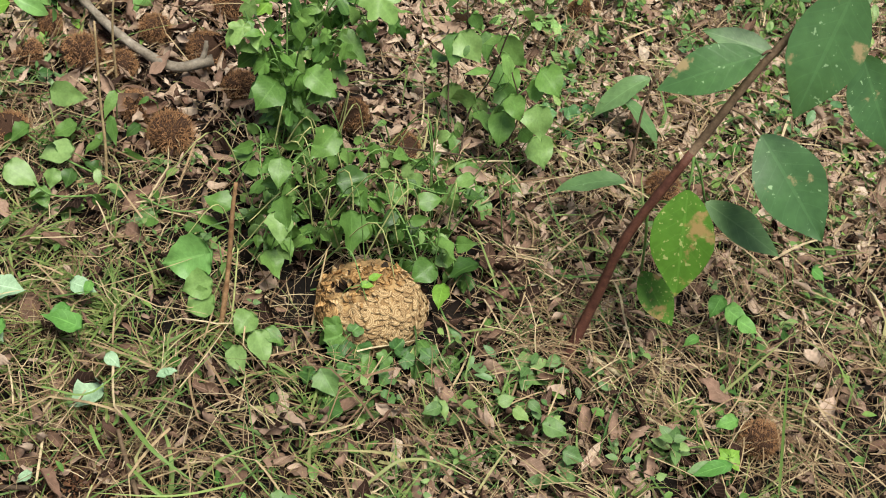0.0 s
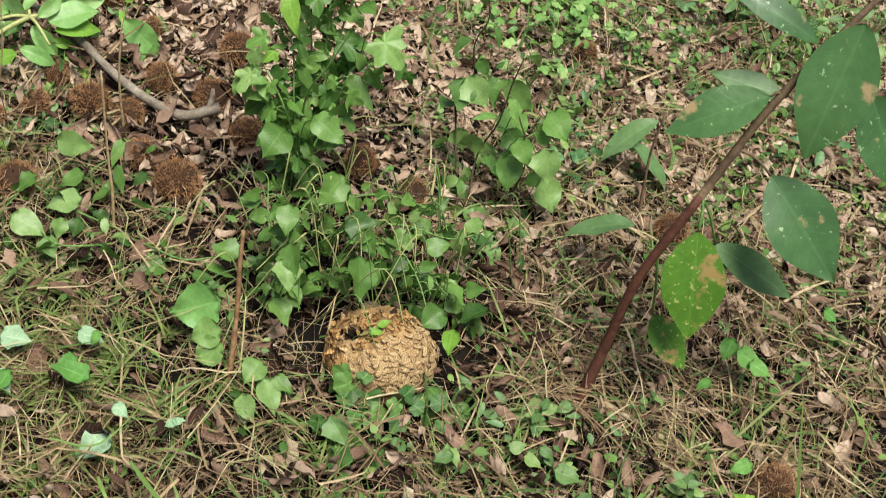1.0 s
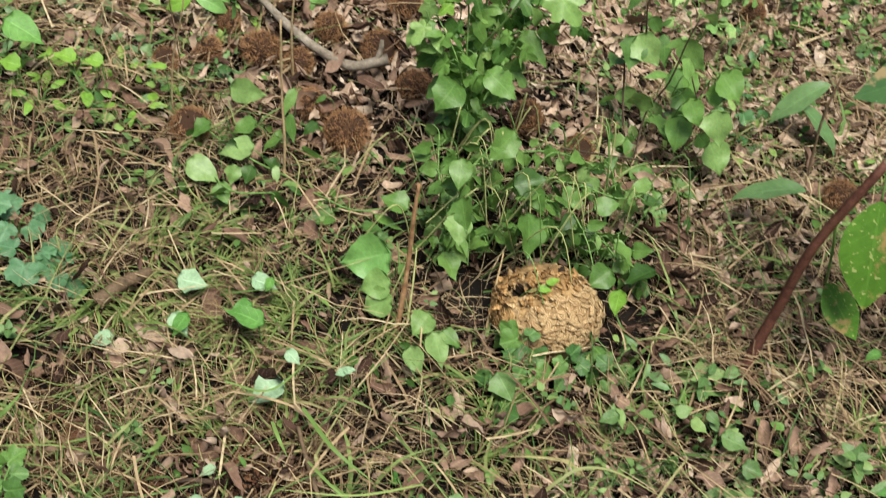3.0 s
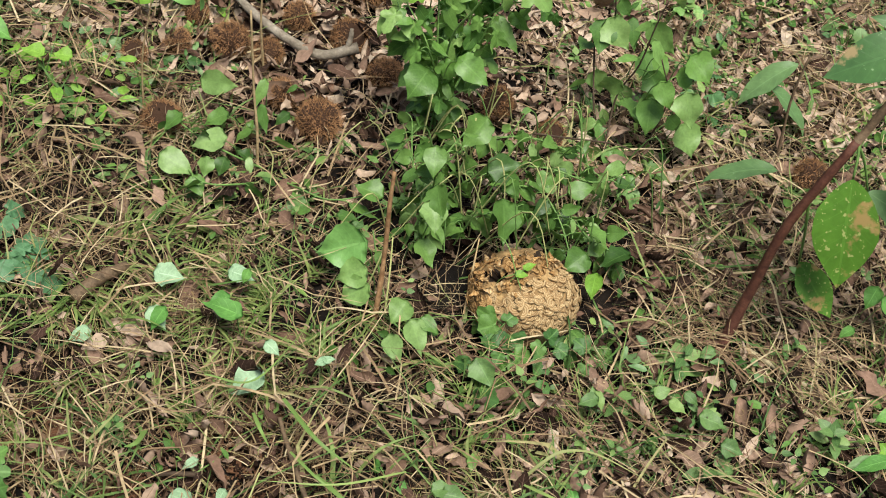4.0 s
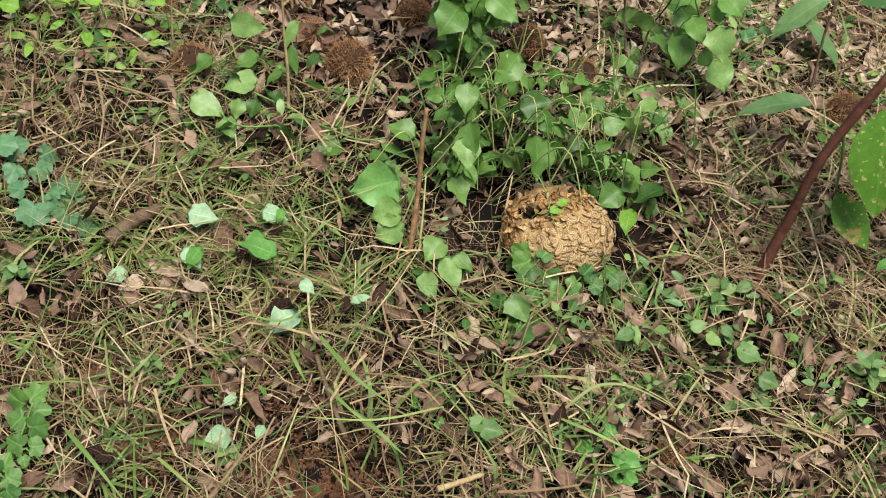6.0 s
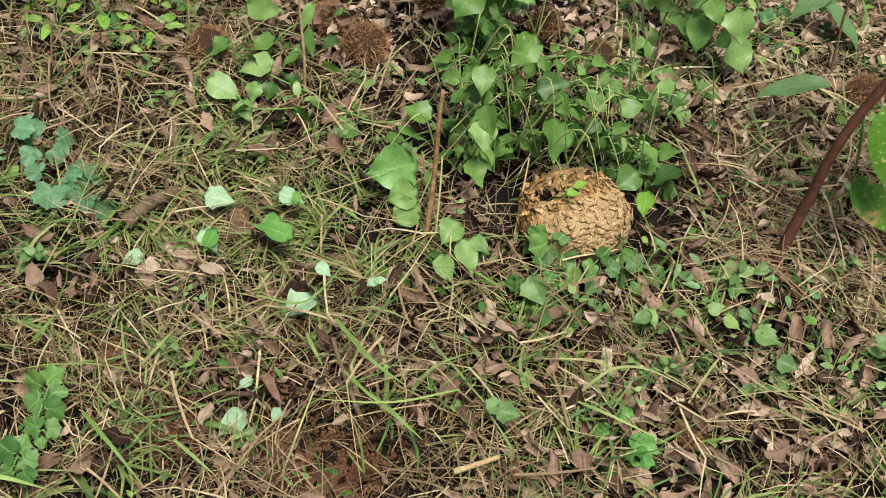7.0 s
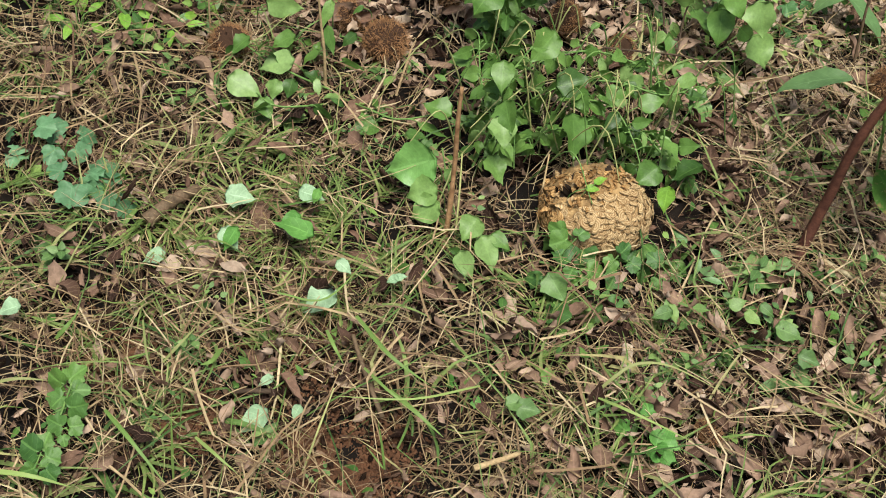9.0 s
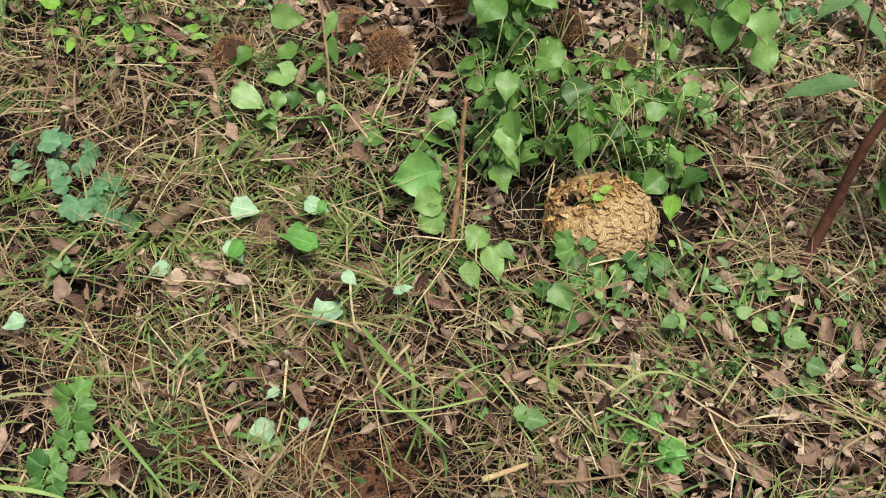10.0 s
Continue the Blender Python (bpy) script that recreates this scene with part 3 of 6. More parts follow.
# ---- chestnut burrs ----
def burr_meshes(seed, opened):
    """Husk and spines of a burr of radius 1; an opened one gapes at the top."""
    r = np.random.default_rng(seed)
    nu, nv = 16, 10
    V = []
    for j in range(nv + 1):
        b = np.pi * j / nv
        for i in range(nu):
            a = 2 * np.pi * i / nu
            rad = 0.8 * (1 + 0.06 * r.normal())
            if opened and b < 0.75:
                rad *= 0.45 + 0.3 * b
            V.append((rad * np.sin(b) * np.cos(a), rad * np.sin(b) * np.sin(a), rad * np.cos(b) * 0.85))
    F = [(j * nu + i, (j + 1) * nu + i, (j + 1) * nu + (i + 1) % nu, j * nu + (i + 1) % nu) for j in range(nv) for i in range(nu)]
    husk = mesh_of("husk", V, F)
    husk.materials.append(husk_mat)
    V, F = [], []
    for k in range(1900):
        v = r.normal(size=3)
        v /= np.linalg.norm(v)
        if opened and v[2] > 0.72:
            continue
        d = v * 0.8 + r.normal(size=3) * 0.65
        d /= np.linalg.norm(d)
        a = np.cross(d, (0.3, 0.5, 0.8))
        a /= np.linalg.norm(a)
        b = np.cross(d, a)
        foot, w = v * 0.76 * np.array((1, 1, 0.85)), 0.011 + 0.009 * r.random()
        tip = foot + d * (0.16 + 0.2 * r.random())
        n = len(V)
        V += [foot + w * a, foot - 0.5 * w * a + 0.87 * w * b, foot - 0.5 * w * a - 0.87 * w * b, tip]
        F += [(n, n + 1, n + 3), (n + 1, n + 2, n + 3), (n + 2, n, n + 3)]
    spines = mesh_of("spiny_coat", V, F, smooth=False)
    spines.materials.append(spine_mat)
    return husk, spines


burr_kinds = [burr_meshes(1, False), burr_meshes(2, True), burr_meshes(3, False), burr_meshes(4, True)]


def burr(x, y, size, kind, turn, lean):
    root = thing("chestnut_burr", (x, y, float(ground_z(x, y)) + 0.016 + size * 0.55), "gaping brown chestnut burr on dead leaves" if kind % 2 else "closed brown spiny chestnut burr on dead leaves", "chestnut burr", "fallen chestnut burrs")
    root.rotation_euler = (radians(lean), radians(lean * 0.4), radians(turn))
    root.scale = (size * 0.94,) * 3
    part("husk", burr_kinds[kind][0], None, root)
    part("spiny_coat", burr_kinds[kind][1], None, root)


for i, (x, y, s) in enumerate([(-0.738, 2.02, 0.033), (-0.548, 2.195, 0.034), (-0.375, 2.25, 0.028), (-0.557, 1.967, 0.031), (-0.471, 1.898, 0.025), (-0.323, 1.903, 0.037),
                               (-0.325, 1.77, 0.038), (-0.413, 1.785, 0.033), (-0.498, 1.69, 0.04), (-0.573, 1.655, 0.03), (-0.435, 1.69, 0.03), (-0.525, 1.47, 0.036)]):
    burr(x, y, s, (i * 3 + i // 4) % 4, i * 67, 15 + (i * 37) % 50)
for i, (x, y, s) in enumerate([(-0.312, 1.555, 0.042), (-0.381, 1.6, 0.032), (-0.25, 1.71, 0.034), (-0.067, 1.72, 0.033), (0.027, 1.68, 0.031), (0.25, 2.446, 0.03), (-0.923, 1.74, 0.024),
                               (0.446, 1.786, 0.034), (-0.57, 1.735, 0.026), (-0.731, 1.714, 0.026), (0.252, 2.2, 0.028), (-0.324, 2.358, 0.028), (0.257, 1.045, 0.022), (0.622, 1.317, 0.036), (-0.62, 1.6, 0.026)]):
    burr(x, y, s, (i * 3 + i // 4) % 4, i * 101, 10 + (i * 53) % 60)


# ---- the grey fallen branch ----
def fallen_branch():
    root = thing("fallen_branch", (-0.31, 1.72, 0), "curved grey bare branch with a broken stub lying on leaves", "branch")
    o = np.array((-0.31, 1.72, 0))
    part("limb", tube_mesh("limb", np.array([(-0.302, 1.728, 0.04), (-0.354, 1.7, 0.028), (-0.416, 1.713, 0.03), (-0.479, 1.742, 0.035), (-0.552, 1.792, 0.04), (-0.61, 1.83, 0.035), (-0.72, 1.9, 0.02)]) - o, 0.0088, 0.0055, 10, 6, 0.05, 3), bark_grey, root)
    part("stub", tube_mesh("stub", np.array([(-0.318, 1.715, 0.035), (-0.316, 1.728, 0.055), (-0.318, 1.735, 0.068)]) - o, 0.0055, 0.003, 7, 4, 0.06, 4), bark_grey, root)
    part("side_branch", tube_mesh("side_branch", np.array([(-0.58, 1.81, 0.036), (-0.598, 1.86, 0.045), (-0.608, 1.915, 0.04), (-0.655, 1.96, 0.03), (-0.68, 2.02, 0.025)]) - o, 0.007, 0.004, 8, 5, 0.06, 5), bark_grey, root)


fallen_branch()


# ---- the leaning sapling with spotted leaves ----
sap_leaf = [leaf_mesh("leaf", 1, w, "ellipse", 6, 12, 0.16, d, 0, tw, 0.012, 0.02, s) for w, d, tw, s in ((0.52, 0.15, 0.0, 1), (0.46, 0.3, 0.15, 2), (0.56, 0.2, -0.1, 3), (0.36, 0.25, 0.2, 4), (0.24, 0.3, 0.1, 5))]


def sapling():
    root = thing("sapling", (0.331, 1.33, 0), "leaning reddish-stemmed sapling with large white-spotted green leaves", "sapling")
    o = Vector((0.331, 1.33, 0))
    stem = [(0.331, 1.33, -0.02), (0.341, 1.383, 0.035), (0.346, 1.4, 0.11), (0.352, 1.412, 0.228), (0.388, 1.44, 0.367), (0.425, 1.47, 0.5), (0.474, 1.5, 0.614), (0.503, 1.52, 0.673)]
    cut = [np.array(p) - np.array(o) for p in stem]
    part("lower_stem", tube_mesh("lower_stem", cut[:5], 0.0088, 0.006, 12, 6, 0.03, 1), stem_red, root, "red-brown woody lower stem")
    part("upper_stem", tube_mesh("upper_stem", cut[4:], 0.006, 0.0042, 10, 6, 0.03, 2), stem_brown, root, "brown upper stem")
    # leaves are turned to face the camera's position
    camera_spot = Vector((0.05, 0.0, 1.46))
    for k, (b, t, w, node, yellow, lift) in enumerate((
            ((0.493, 1.5, 0.633), (0.478, 1.42, 0.478), 0, 0.614, 0, 0.1),
            ((0.42, 1.47, 0.518), (0.309, 1.44, 0.451), 1, 0.52, 0, 0.9),
            ((0.46, 1.45, 0.419), (0.577, 1.38, 0.34), 2, 0.44, 0, 0.3),
            ((0.437, 1.46, 0.279), (0.561, 1.44, 0.246), 3, 0.367, 3, 0.5),
            ((0.4, 1.42, 0.324), (0.432, 1.35, 0.198), 2, 0.37, 1, 0.1),
            ((0.391, 1.42, 0.162), (0.455, 1.38, 0.117), 0, 0.27, 1, 0.2),
            ((0.538, 1.5, 0.543), (0.62, 1.45, 0.449), 0, 0.625, 0, 0.3),
            ((0.453, 1.5, 0.59), (0.315, 1.5, 0.646), 4, 0.584, 0, 0.8),
            ((0.445, 1.5, 0.503), (0.349, 1.505, 0.51), 3, 0.56, 3, 0.9),
            ((0.318, 1.5, 0.648), (0.296, 1.47, 0.615), 3, 0, 2, 0.3))):
        b, t = Vector(b), Vector(t)
        i = next((n for n in range(1, len(stem)) if stem[n][2] >= node), 0)
        if node:
            node = Vector(stem[i - 1]).lerp(Vector(stem[i]), (node - stem[i - 1][2]) / (stem[i][2] - stem[i - 1][2]))
        else:
            node = b + Vector((0.012, 0, -0.003))  # the young leaf at another leaf's tip
        face = (camera_spot - b).normalized() + Vector((0, 0, lift))
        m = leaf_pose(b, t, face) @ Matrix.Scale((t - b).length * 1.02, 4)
        # the fourth colour is a paler copy that stands in for sky sheen
        leaf = leaf_on(root, sap_leaf[w], m, (sapling_mat, yellowing_mat, bright_mat, dull_leaf_mat)[yellow], "leaf", ("dark green leaf with pale spots", "yellowing leaf with brown blotches", "young bright green leaf", "grey-green leaf, paler in place of sheen")[yellow])
        part("petiole", tube_mesh("petiole", [np.array(Vector(node) - o), np.array((Vector(node) + b) / 2 - o + Vector((0, 0, 0.006))), np.array(b - o)], 0.0022, 0.0016, 6, 4), stem_green if yellow else stem_brown, leaf).matrix_basis = leaf.matrix_basis.inverted()


sapling()


# ---- heart-leaved vines ----
vine_leaf = [leaf_mesh("leaf", 1, w, sh, 6, 12, 0.05 + 0.09 * (s % 4), d, 0, tw, 0.06, 0.06, s) for w, sh, d, tw, s in
             ((0.8, "heart", 0.3, 0.15, 1), (0.64, "heart", 0.5, -0.2, 2), (0.94, "heart", 0.3, 0.1, 3), (0.46, "heart", 0.3, 0.3, 4), (0.6, "heart", 0.8, -0.3, 5), (0.82, "heart", 0.2, 0.1, 6), (1.08, "heart", 0.15, 0.05, 7))]
bush_leaf = [palmate_mesh("leaf", lobes, width, d, s) for lobes, width, d, s in ((3, 0.44, 0.3, 1), (3, 0.52, 0.5, 2), (5, 0.4, 0.35, 3))]
bush_leaf += [leaf_mesh("leaf", 1, w, "heart", 4, 12, 0.1, d, 0, tw, 0.06, 0.05, s) for w, d, tw, s in ((0.78, 0.4, 0.2, 11), (0.5, 0.4, -0.3, 12), (0.7, 0.5, 0.2, 13), (1.05, 0.2, 0.1, 14))]


def vine(at, label, strands, leaf_size, density, seed, stem_mat, thick=0.0018, category="vine", face_up=0.55, wild=0.5, leaves=vine_leaf, leaf_mat=None, hang=0.6):
    """A plant of thin winding stems with leaves set alternately along them."""
    r = np.random.default_rng(seed)
    root = thing("vine", at, label, category, "heart-leaved vines")
    o = np.array(at)
    for pts in strands:
        C = smooth_path(pts, 8)
        part("stem", tube_mesh("stem", [p - o for p in pts], thick, thick * 0.6, 5, 6, 0.05, seed), stem_mat, root)
        lengths = np.concatenate([[0], np.cumsum(np.linalg.norm(np.diff(C, axis=0), axis=1))])
        side = 1
        for d in np.arange(0.15 * r.random() / density + 0.01, lengths[-1], 1 / density):
            d = d + r.normal() * 0.25 / density
            p = np.array([np.interp(d, lengths, C[:, k]) for k in range(3)])
            side = -side
            size = leaf_size * (0.6 + 0.65 * r.random())
            out = np.array((side * (0.6 + 0.5 * r.random()), r.normal() * 0.6, r.normal() * 0.5 + 0.1))
            out /= np.linalg.norm(out)
            foot = p + out * size * (0.35 + 0.3 * r.random())
            foot[2] = max(foot[2], float(ground_z(foot[0], foot[1])) + 0.012)
            to = out * (0.5 + 0.5 * r.random()) + np.array((0, -0.35 * r.random(), -hang * (0.5 + r.random()))) + r.normal(size=3) * wild * 0.5
            to /= np.linalg.norm(to)
            tip = foot + to * size
            if tip[2] < 0.008:
                tip[2] = 0.008 + 0.01 * r.random()
            face = Vector((0.0, -(1 - face_up), face_up)) + Vector(r.normal(size=3) * wild)
            m = leaf_pose(foot, tip, face) @ Matrix.Scale(size, 4)
            leaf = leaf_on(root, leaves[r.integers(6)], m, leaf_mat or vine_mat)
            if size > leaf_size * 0.8:
                part("petiole", tube_mesh("petiole", [p - o, (p + foot) / 2 - o + (0, 0, 0.004), foot - o], thick * 0.55, thick * 0.45, 4, 3, cap=False), stem_green, leaf).matrix_basis = leaf.matrix_basis.inverted()
    return root


def heroes(root, rows, size_ratio=1.0, leaf_mat=None, leaves=None, petiole=True, face_up=0.62, label="", wild=0.32):
    """Leaves of a plant that stand out, each from its base to its tip; the last number picks the shape."""
    r = np.random.default_rng(len(rows) * 7 + 1)
    o = Vector(root.location)
    for bx, by, bz, tx, ty, tz, kind in rows:
        b, t = Vector((bx, by, bz)), Vector((tx, ty, tz))
        size = (t - b).length * size_ratio
        face = Vector((0.0, -(1 - face_up), face_up)) + Vector(r.normal(size=3) * wild)
        leaf = leaf_on(root, (leaves or vine_leaf)[kind % len(leaves or vine_leaf)], leaf_pose(b, t, face) @ Matrix.Scale(size, 4), leaf_mat or vine_mat, "leaf", label)
        if petiole:
            back = (b - t).normalized() * 0.02
            low = Vector((b.x + back.x, b.y + back.y, max(b.z - 0.015, 0.0)))
            foot = Vector((low.x + 0.3 * back.x, low.y + 0.012, max(low.z - 0.05, -0.005)))
            part("petiole", tube_mesh("petiole", [np.array(foot - o), np.array(low - o), np.array(b - o)], 0.001, 0.0008, 4, 3, cap=False), stem_green, leaf).matrix_basis = leaf.matrix_basis.inverted()


bush = vine((-0.15, 1.62, 0), "bushy green shoot with many overlapping lobed leaves", [
    [(-0.15, 1.62, 0), (-0.157, 1.64, 0.21), (-0.187, 1.645, 0.36), (-0.224, 1.65, 0.432), (-0.24, 1.66, 0.5)],
    [(-0.14, 1.62, 0), (-0.144, 1.63, 0.113), (-0.144, 1.64, 0.245), (-0.153, 1.645, 0.354), (-0.187, 1.65, 0.436), (-0.213, 1.66, 0.508), (-0.23, 1.67, 0.56)],
    [(-0.138, 1.63, 0.2), (-0.119, 1.66, 0.368), (-0.068, 1.66, 0.477), (-0.05, 1.67, 0.52)],
    [(-0.14, 1.62, 0.145), (-0.122, 1.63, 0.219), (-0.089, 1.63, 0.274), (-0.033, 1.63, 0.297)],
    [(-0.15, 1.62, 0.08), (-0.165, 1.58, 0.17), (-0.19, 1.58, 0.22), (-0.225, 1.6, 0.25)],
    [(-0.15, 1.6, 0.08), (-0.17, 1.6, 0.2), (-0.19, 1.62, 0.28), (-0.22, 1.62, 0.31)],
    [(-0.16, 1.61, 0.1), (-0.2, 1.59, 0.19), (-0.24, 1.6, 0.25)],
    [(-0.13, 1.61, 0.12), (-0.1, 1.61, 0.27)]], 0.034, 110, 21, stem_green, wild=0.6, leaves=bush_leaf, leaf_mat=bush_mat)
heroes(bush, [
    (-0.168, 1.527, 0.199, -0.185, 1.493, 0.165, 6), (-0.125, 1.560, 0.210, -0.075, 1.543, 0.192, 3), (-0.233, 1.592, 0.242, -0.244, 1.562, 0.213, 0), (-0.192, 1.626, 0.177, -0.195, 1.590, 0.141, 2), (-0.097, 1.620, 0.247, -0.047, 1.595, 0.222, 4), (-0.074, 1.607, 0.348, -0.026, 1.578, 0.319, 2), (-0.127, 1.630, 0.310, -0.096, 1.609, 0.289, 0), (-0.198, 1.668, 0.323, -0.171, 1.643, 0.298, 4), (-0.232, 1.658, 0.356, -0.182, 1.651, 0.349, 3), (-0.164, 1.660, 0.451, -0.140, 1.628, 0.418, 4), (-0.070, 1.672, 0.451, -0.049, 1.644, 0.423, 1), (-0.082, 1.653, 0.521, -0.075, 1.617, 0.485, 2), (-0.247, 1.673, 0.220, -0.246, 1.642, 0.190, 1), (-0.121, 1.651, 0.137, -0.103, 1.613, 0.100, 4)], 0.92, bush_mat, bush_leaf, face_up=0.5, wild=0.25)
heroes(bush, [
    (-0.204, 1.614, 0.356, -0.180, 1.581, 0.323, 4), (-0.225, 1.610, 0.417, -0.256, 1.602, 0.409, 3), (-0.204, 1.630, 0.481, -0.202, 1.599, 0.450, 4), (-0.206, 1.606, 0.276, -0.220, 1.590, 0.260, 1)], 1.05, bright_mat, bush_leaf, face_up=0.5, wild=0.2)
part("stalk", tube_mesh("stalk", [(0.034, 0.06, 0.516), (0.02, 0.06, 0.442), (0.001, 0.06, 0.353), (-0.005, 0.06, 0.254), (-0.01, 0.05, 0.12), (-0.01, 0.04, 0)], 0.0032, 0.004, 7, 6, 0.05, 3), stem_brown, bush, "pale brown woody stalk")
part("stalk", tube_mesh("stalk", [(0.047, -0.06, 0.379), (0.024, -0.06, 0.306), (0.001, -0.05, 0.238), (0.0, -0.02, 0.12), (0.005, 0, 0)], 0.0012, 0.0018, 6, 6, 0.03, 4), stem_green, bush, "straight light green stalk")
strand = vine((0.16, 1.6, 0), "climbing vine strand with round green leaves on a dark stem", [
    [(0.16, 1.6, 0), (0.13, 1.66, 0.02), (0.09, 1.73, 0.03), (0.058, 1.8, 0.099), (0.053, 1.8, 0.133), (0.068, 1.8, 0.18), (0.055, 1.8, 0.244), (0.065, 1.8, 0.297), (0.041, 1.8, 0.364), (0.02, 1.8, 0.42)],
    [(0.12, 1.66, 0.0), (0.107, 1.74, 0.079), (0.123, 1.74, 0.157), (0.126, 1.74, 0.232), (0.131, 1.74, 0.283)],
    [(0.16, 1.68, 0.0), (0.176, 1.72, 0.041), (0.18, 1.72, 0.128), (0.149, 1.72, 0.196)],
    [(0.041, 1.8, 0.364), (-0.01, 1.83, 0.39), (-0.07, 1.84, 0.43), (-0.1, 1.85, 0.5)]], 0.038, 30, 22, twig_dark, 0.0018, wild=0.5, leaf_mat=strand_mat)
heroes(strand, [
    (0.064, 1.788, 0.181, 0.105, 1.769, 0.154, 2), (0.098, 1.820, 0.171, 0.116, 1.793, 0.134, 3), (0.130, 1.786, 0.199, 0.171, 1.764, 0.169, 0), (0.135, 1.832, 0.106, 0.172, 1.803, 0.066, 2), (0.150, 1.768, 0.160, 0.171, 1.744, 0.127, 1), (0.119, 1.821, 0.041, 0.122, 1.793, 0.002, 0), (0.157, 1.707, 0.120, 0.167, 1.675, 0.076, 0), (0.162, 1.699, 0.164, 0.188, 1.679, 0.136, 0), (0.203, 1.692, 0.162, 0.224, 1.665, 0.124, 2), (0.219, 1.725, 0.075, 0.251, 1.702, 0.043, 6), (0.096, 1.735, 0.023, 0.097, 1.703, -0.021, 0), (0.144, 1.738, -0.028, 0.176, 1.717, -0.057, 2), (0.170, 1.727, 0.014, 0.199, 1.706, -0.015, 0), (0.196, 1.738, 0.197, 0.235, 1.721, 0.173, 6)], 0.95, strand_mat, face_up=0.42, wild=0.3)
tangle = vine((-0.02, 1.45, 0), "low tangle of green heart-leaved vine beside the nest", [
    [(-0.1, 1.42, 0.0), (-0.04, 1.43, 0.06), (0.03, 1.44, 0.085), (0.09, 1.45, 0.08), (0.14, 1.43, 0.05)],
    [(-0.12, 1.46, 0.0), (-0.05, 1.5, 0.08), (0.03, 1.52, 0.1), (0.1, 1.52, 0.1), (0.15, 1.56, 0.1)],
    [(-0.1, 1.4, 0.0), (-0.11, 1.41, 0.09), (-0.11, 1.4, 0.16), (-0.09, 1.43, 0.2)],
    [(-0.06, 1.44, 0.0), (-0.02, 1.47, 0.08), (0.03, 1.47, 0.1), (0.07, 1.44, 0.085), (0.1, 1.4, 0.06)],
    [(-0.14, 1.5, 0.0), (-0.09, 1.54, 0.07), (-0.02, 1.58, 0.09), (0.06, 1.58, 0.09), (0.12, 1.55, 0.08)],
    [(-0.13, 1.38, 0.0), (-0.12, 1.4, 0.07), (-0.15, 1.44, 0.11), (-0.17, 1.5, 0.13)],
    [(0.02, 1.5, 0.0), (0.08, 1.48, 0.06), (0.13, 1.46, 0.06), (0.16, 1.42, 0.03)]], 0.0265, 125, 23, stem_green, wild=0.75)
heroes(tangle, [
    (-0.119, 1.389, 0.190, -0.110, 1.351, 0.167, 0), (-0.100, 1.341, 0.140, -0.085, 1.304, 0.117, 2), (-0.101, 1.354, 0.155, -0.083, 1.317, 0.132, 2), (-0.104, 1.332, 0.070, -0.072, 1.306, 0.054, 2), (-0.183, 1.408, 0.060, -0.227, 1.414, 0.064, 2), (-0.071, 1.495, 0.170, -0.091, 1.450, 0.143, 2), (-0.040, 1.466, 0.115, 0.005, 1.489, 0.129, 2), (-0.012, 1.466, 0.115, -0.047, 1.447, 0.103, 0), (-0.019, 1.463, 0.115, 0.010, 1.436, 0.099, 0), (-0.011, 1.409, 0.110, 0.011, 1.357, 0.078, 2), (0.075, 1.477, 0.110, 0.111, 1.496, 0.121, 0), (0.115, 1.423, 0.100, 0.154, 1.406, 0.090, 2), (0.172, 1.429, 0.070, 0.134, 1.403, 0.054, 2), (0.113, 1.381, 0.090, 0.089, 1.352, 0.072, 6)], 0.86, face_up=0.62, wild=0.42)
heroes(tangle, [
    (0.138, 1.369, 0.070, 0.139, 1.341, 0.053, 0), (0.041, 1.316, 0.100, 0.053, 1.328, 0.107, 1), (0.032, 1.307, 0.095, 0.050, 1.311, 0.098, 4)], 1.0, bright_mat, face_up=0.6, wild=0.2)
for k in range(44):
    # thin runners that arch through the tangle
    a = rng.uniform(-0.16, 0.14), rng.uniform(1.38, 1.62)
    b = a[0] + rng.uniform(-0.14, 0.14), a[1] + rng.uniform(-0.12, 0.1)
    part("runner", tube_mesh("runner", [(a[0] + 0.02, a[1] - 1.45, 0.0), ((a[0] + b[0]) / 2 + 0.02, (a[1] + b[1]) / 2 - 1.45, rng.uniform(0.1, 0.18)), (b[0] + 0.02, b[1] - 1.45, rng.uniform(0.02, 0.09))], 0.0013, 0.0008, 4, 6, cap=False), [stem_green, stem_yellow, stem_yellow][k % 3], tangle)
wrapped = vine((-0.14, 1.29, 0), "small vine with one large pale green leaf round a dry stalk", [
    [(-0.12, 1.26, 0.0), (-0.15, 1.29, 0.05), (-0.17, 1.32, 0.08)],
    [(-0.13, 1.25, 0.0), (-0.11, 1.22, 0.03), (-0.085, 1.2, 0.035)]], 0.028, 14, 24, stem_green)
heroes(wrapped, [(-0.181, 1.290, 0.080, -0.232, 1.272, 0.056, 6)], 1.05, fresh_mat, face_up=0.42, wild=0.04)
heroes(wrapped, [(-0.166, 1.263, 0.060, -0.199, 1.248, 0.040, 6), (-0.156, 1.248, 0.045, -0.187, 1.232, 0.022, 6)], 0.95, strand_mat, face_up=0.42, wild=0.2)
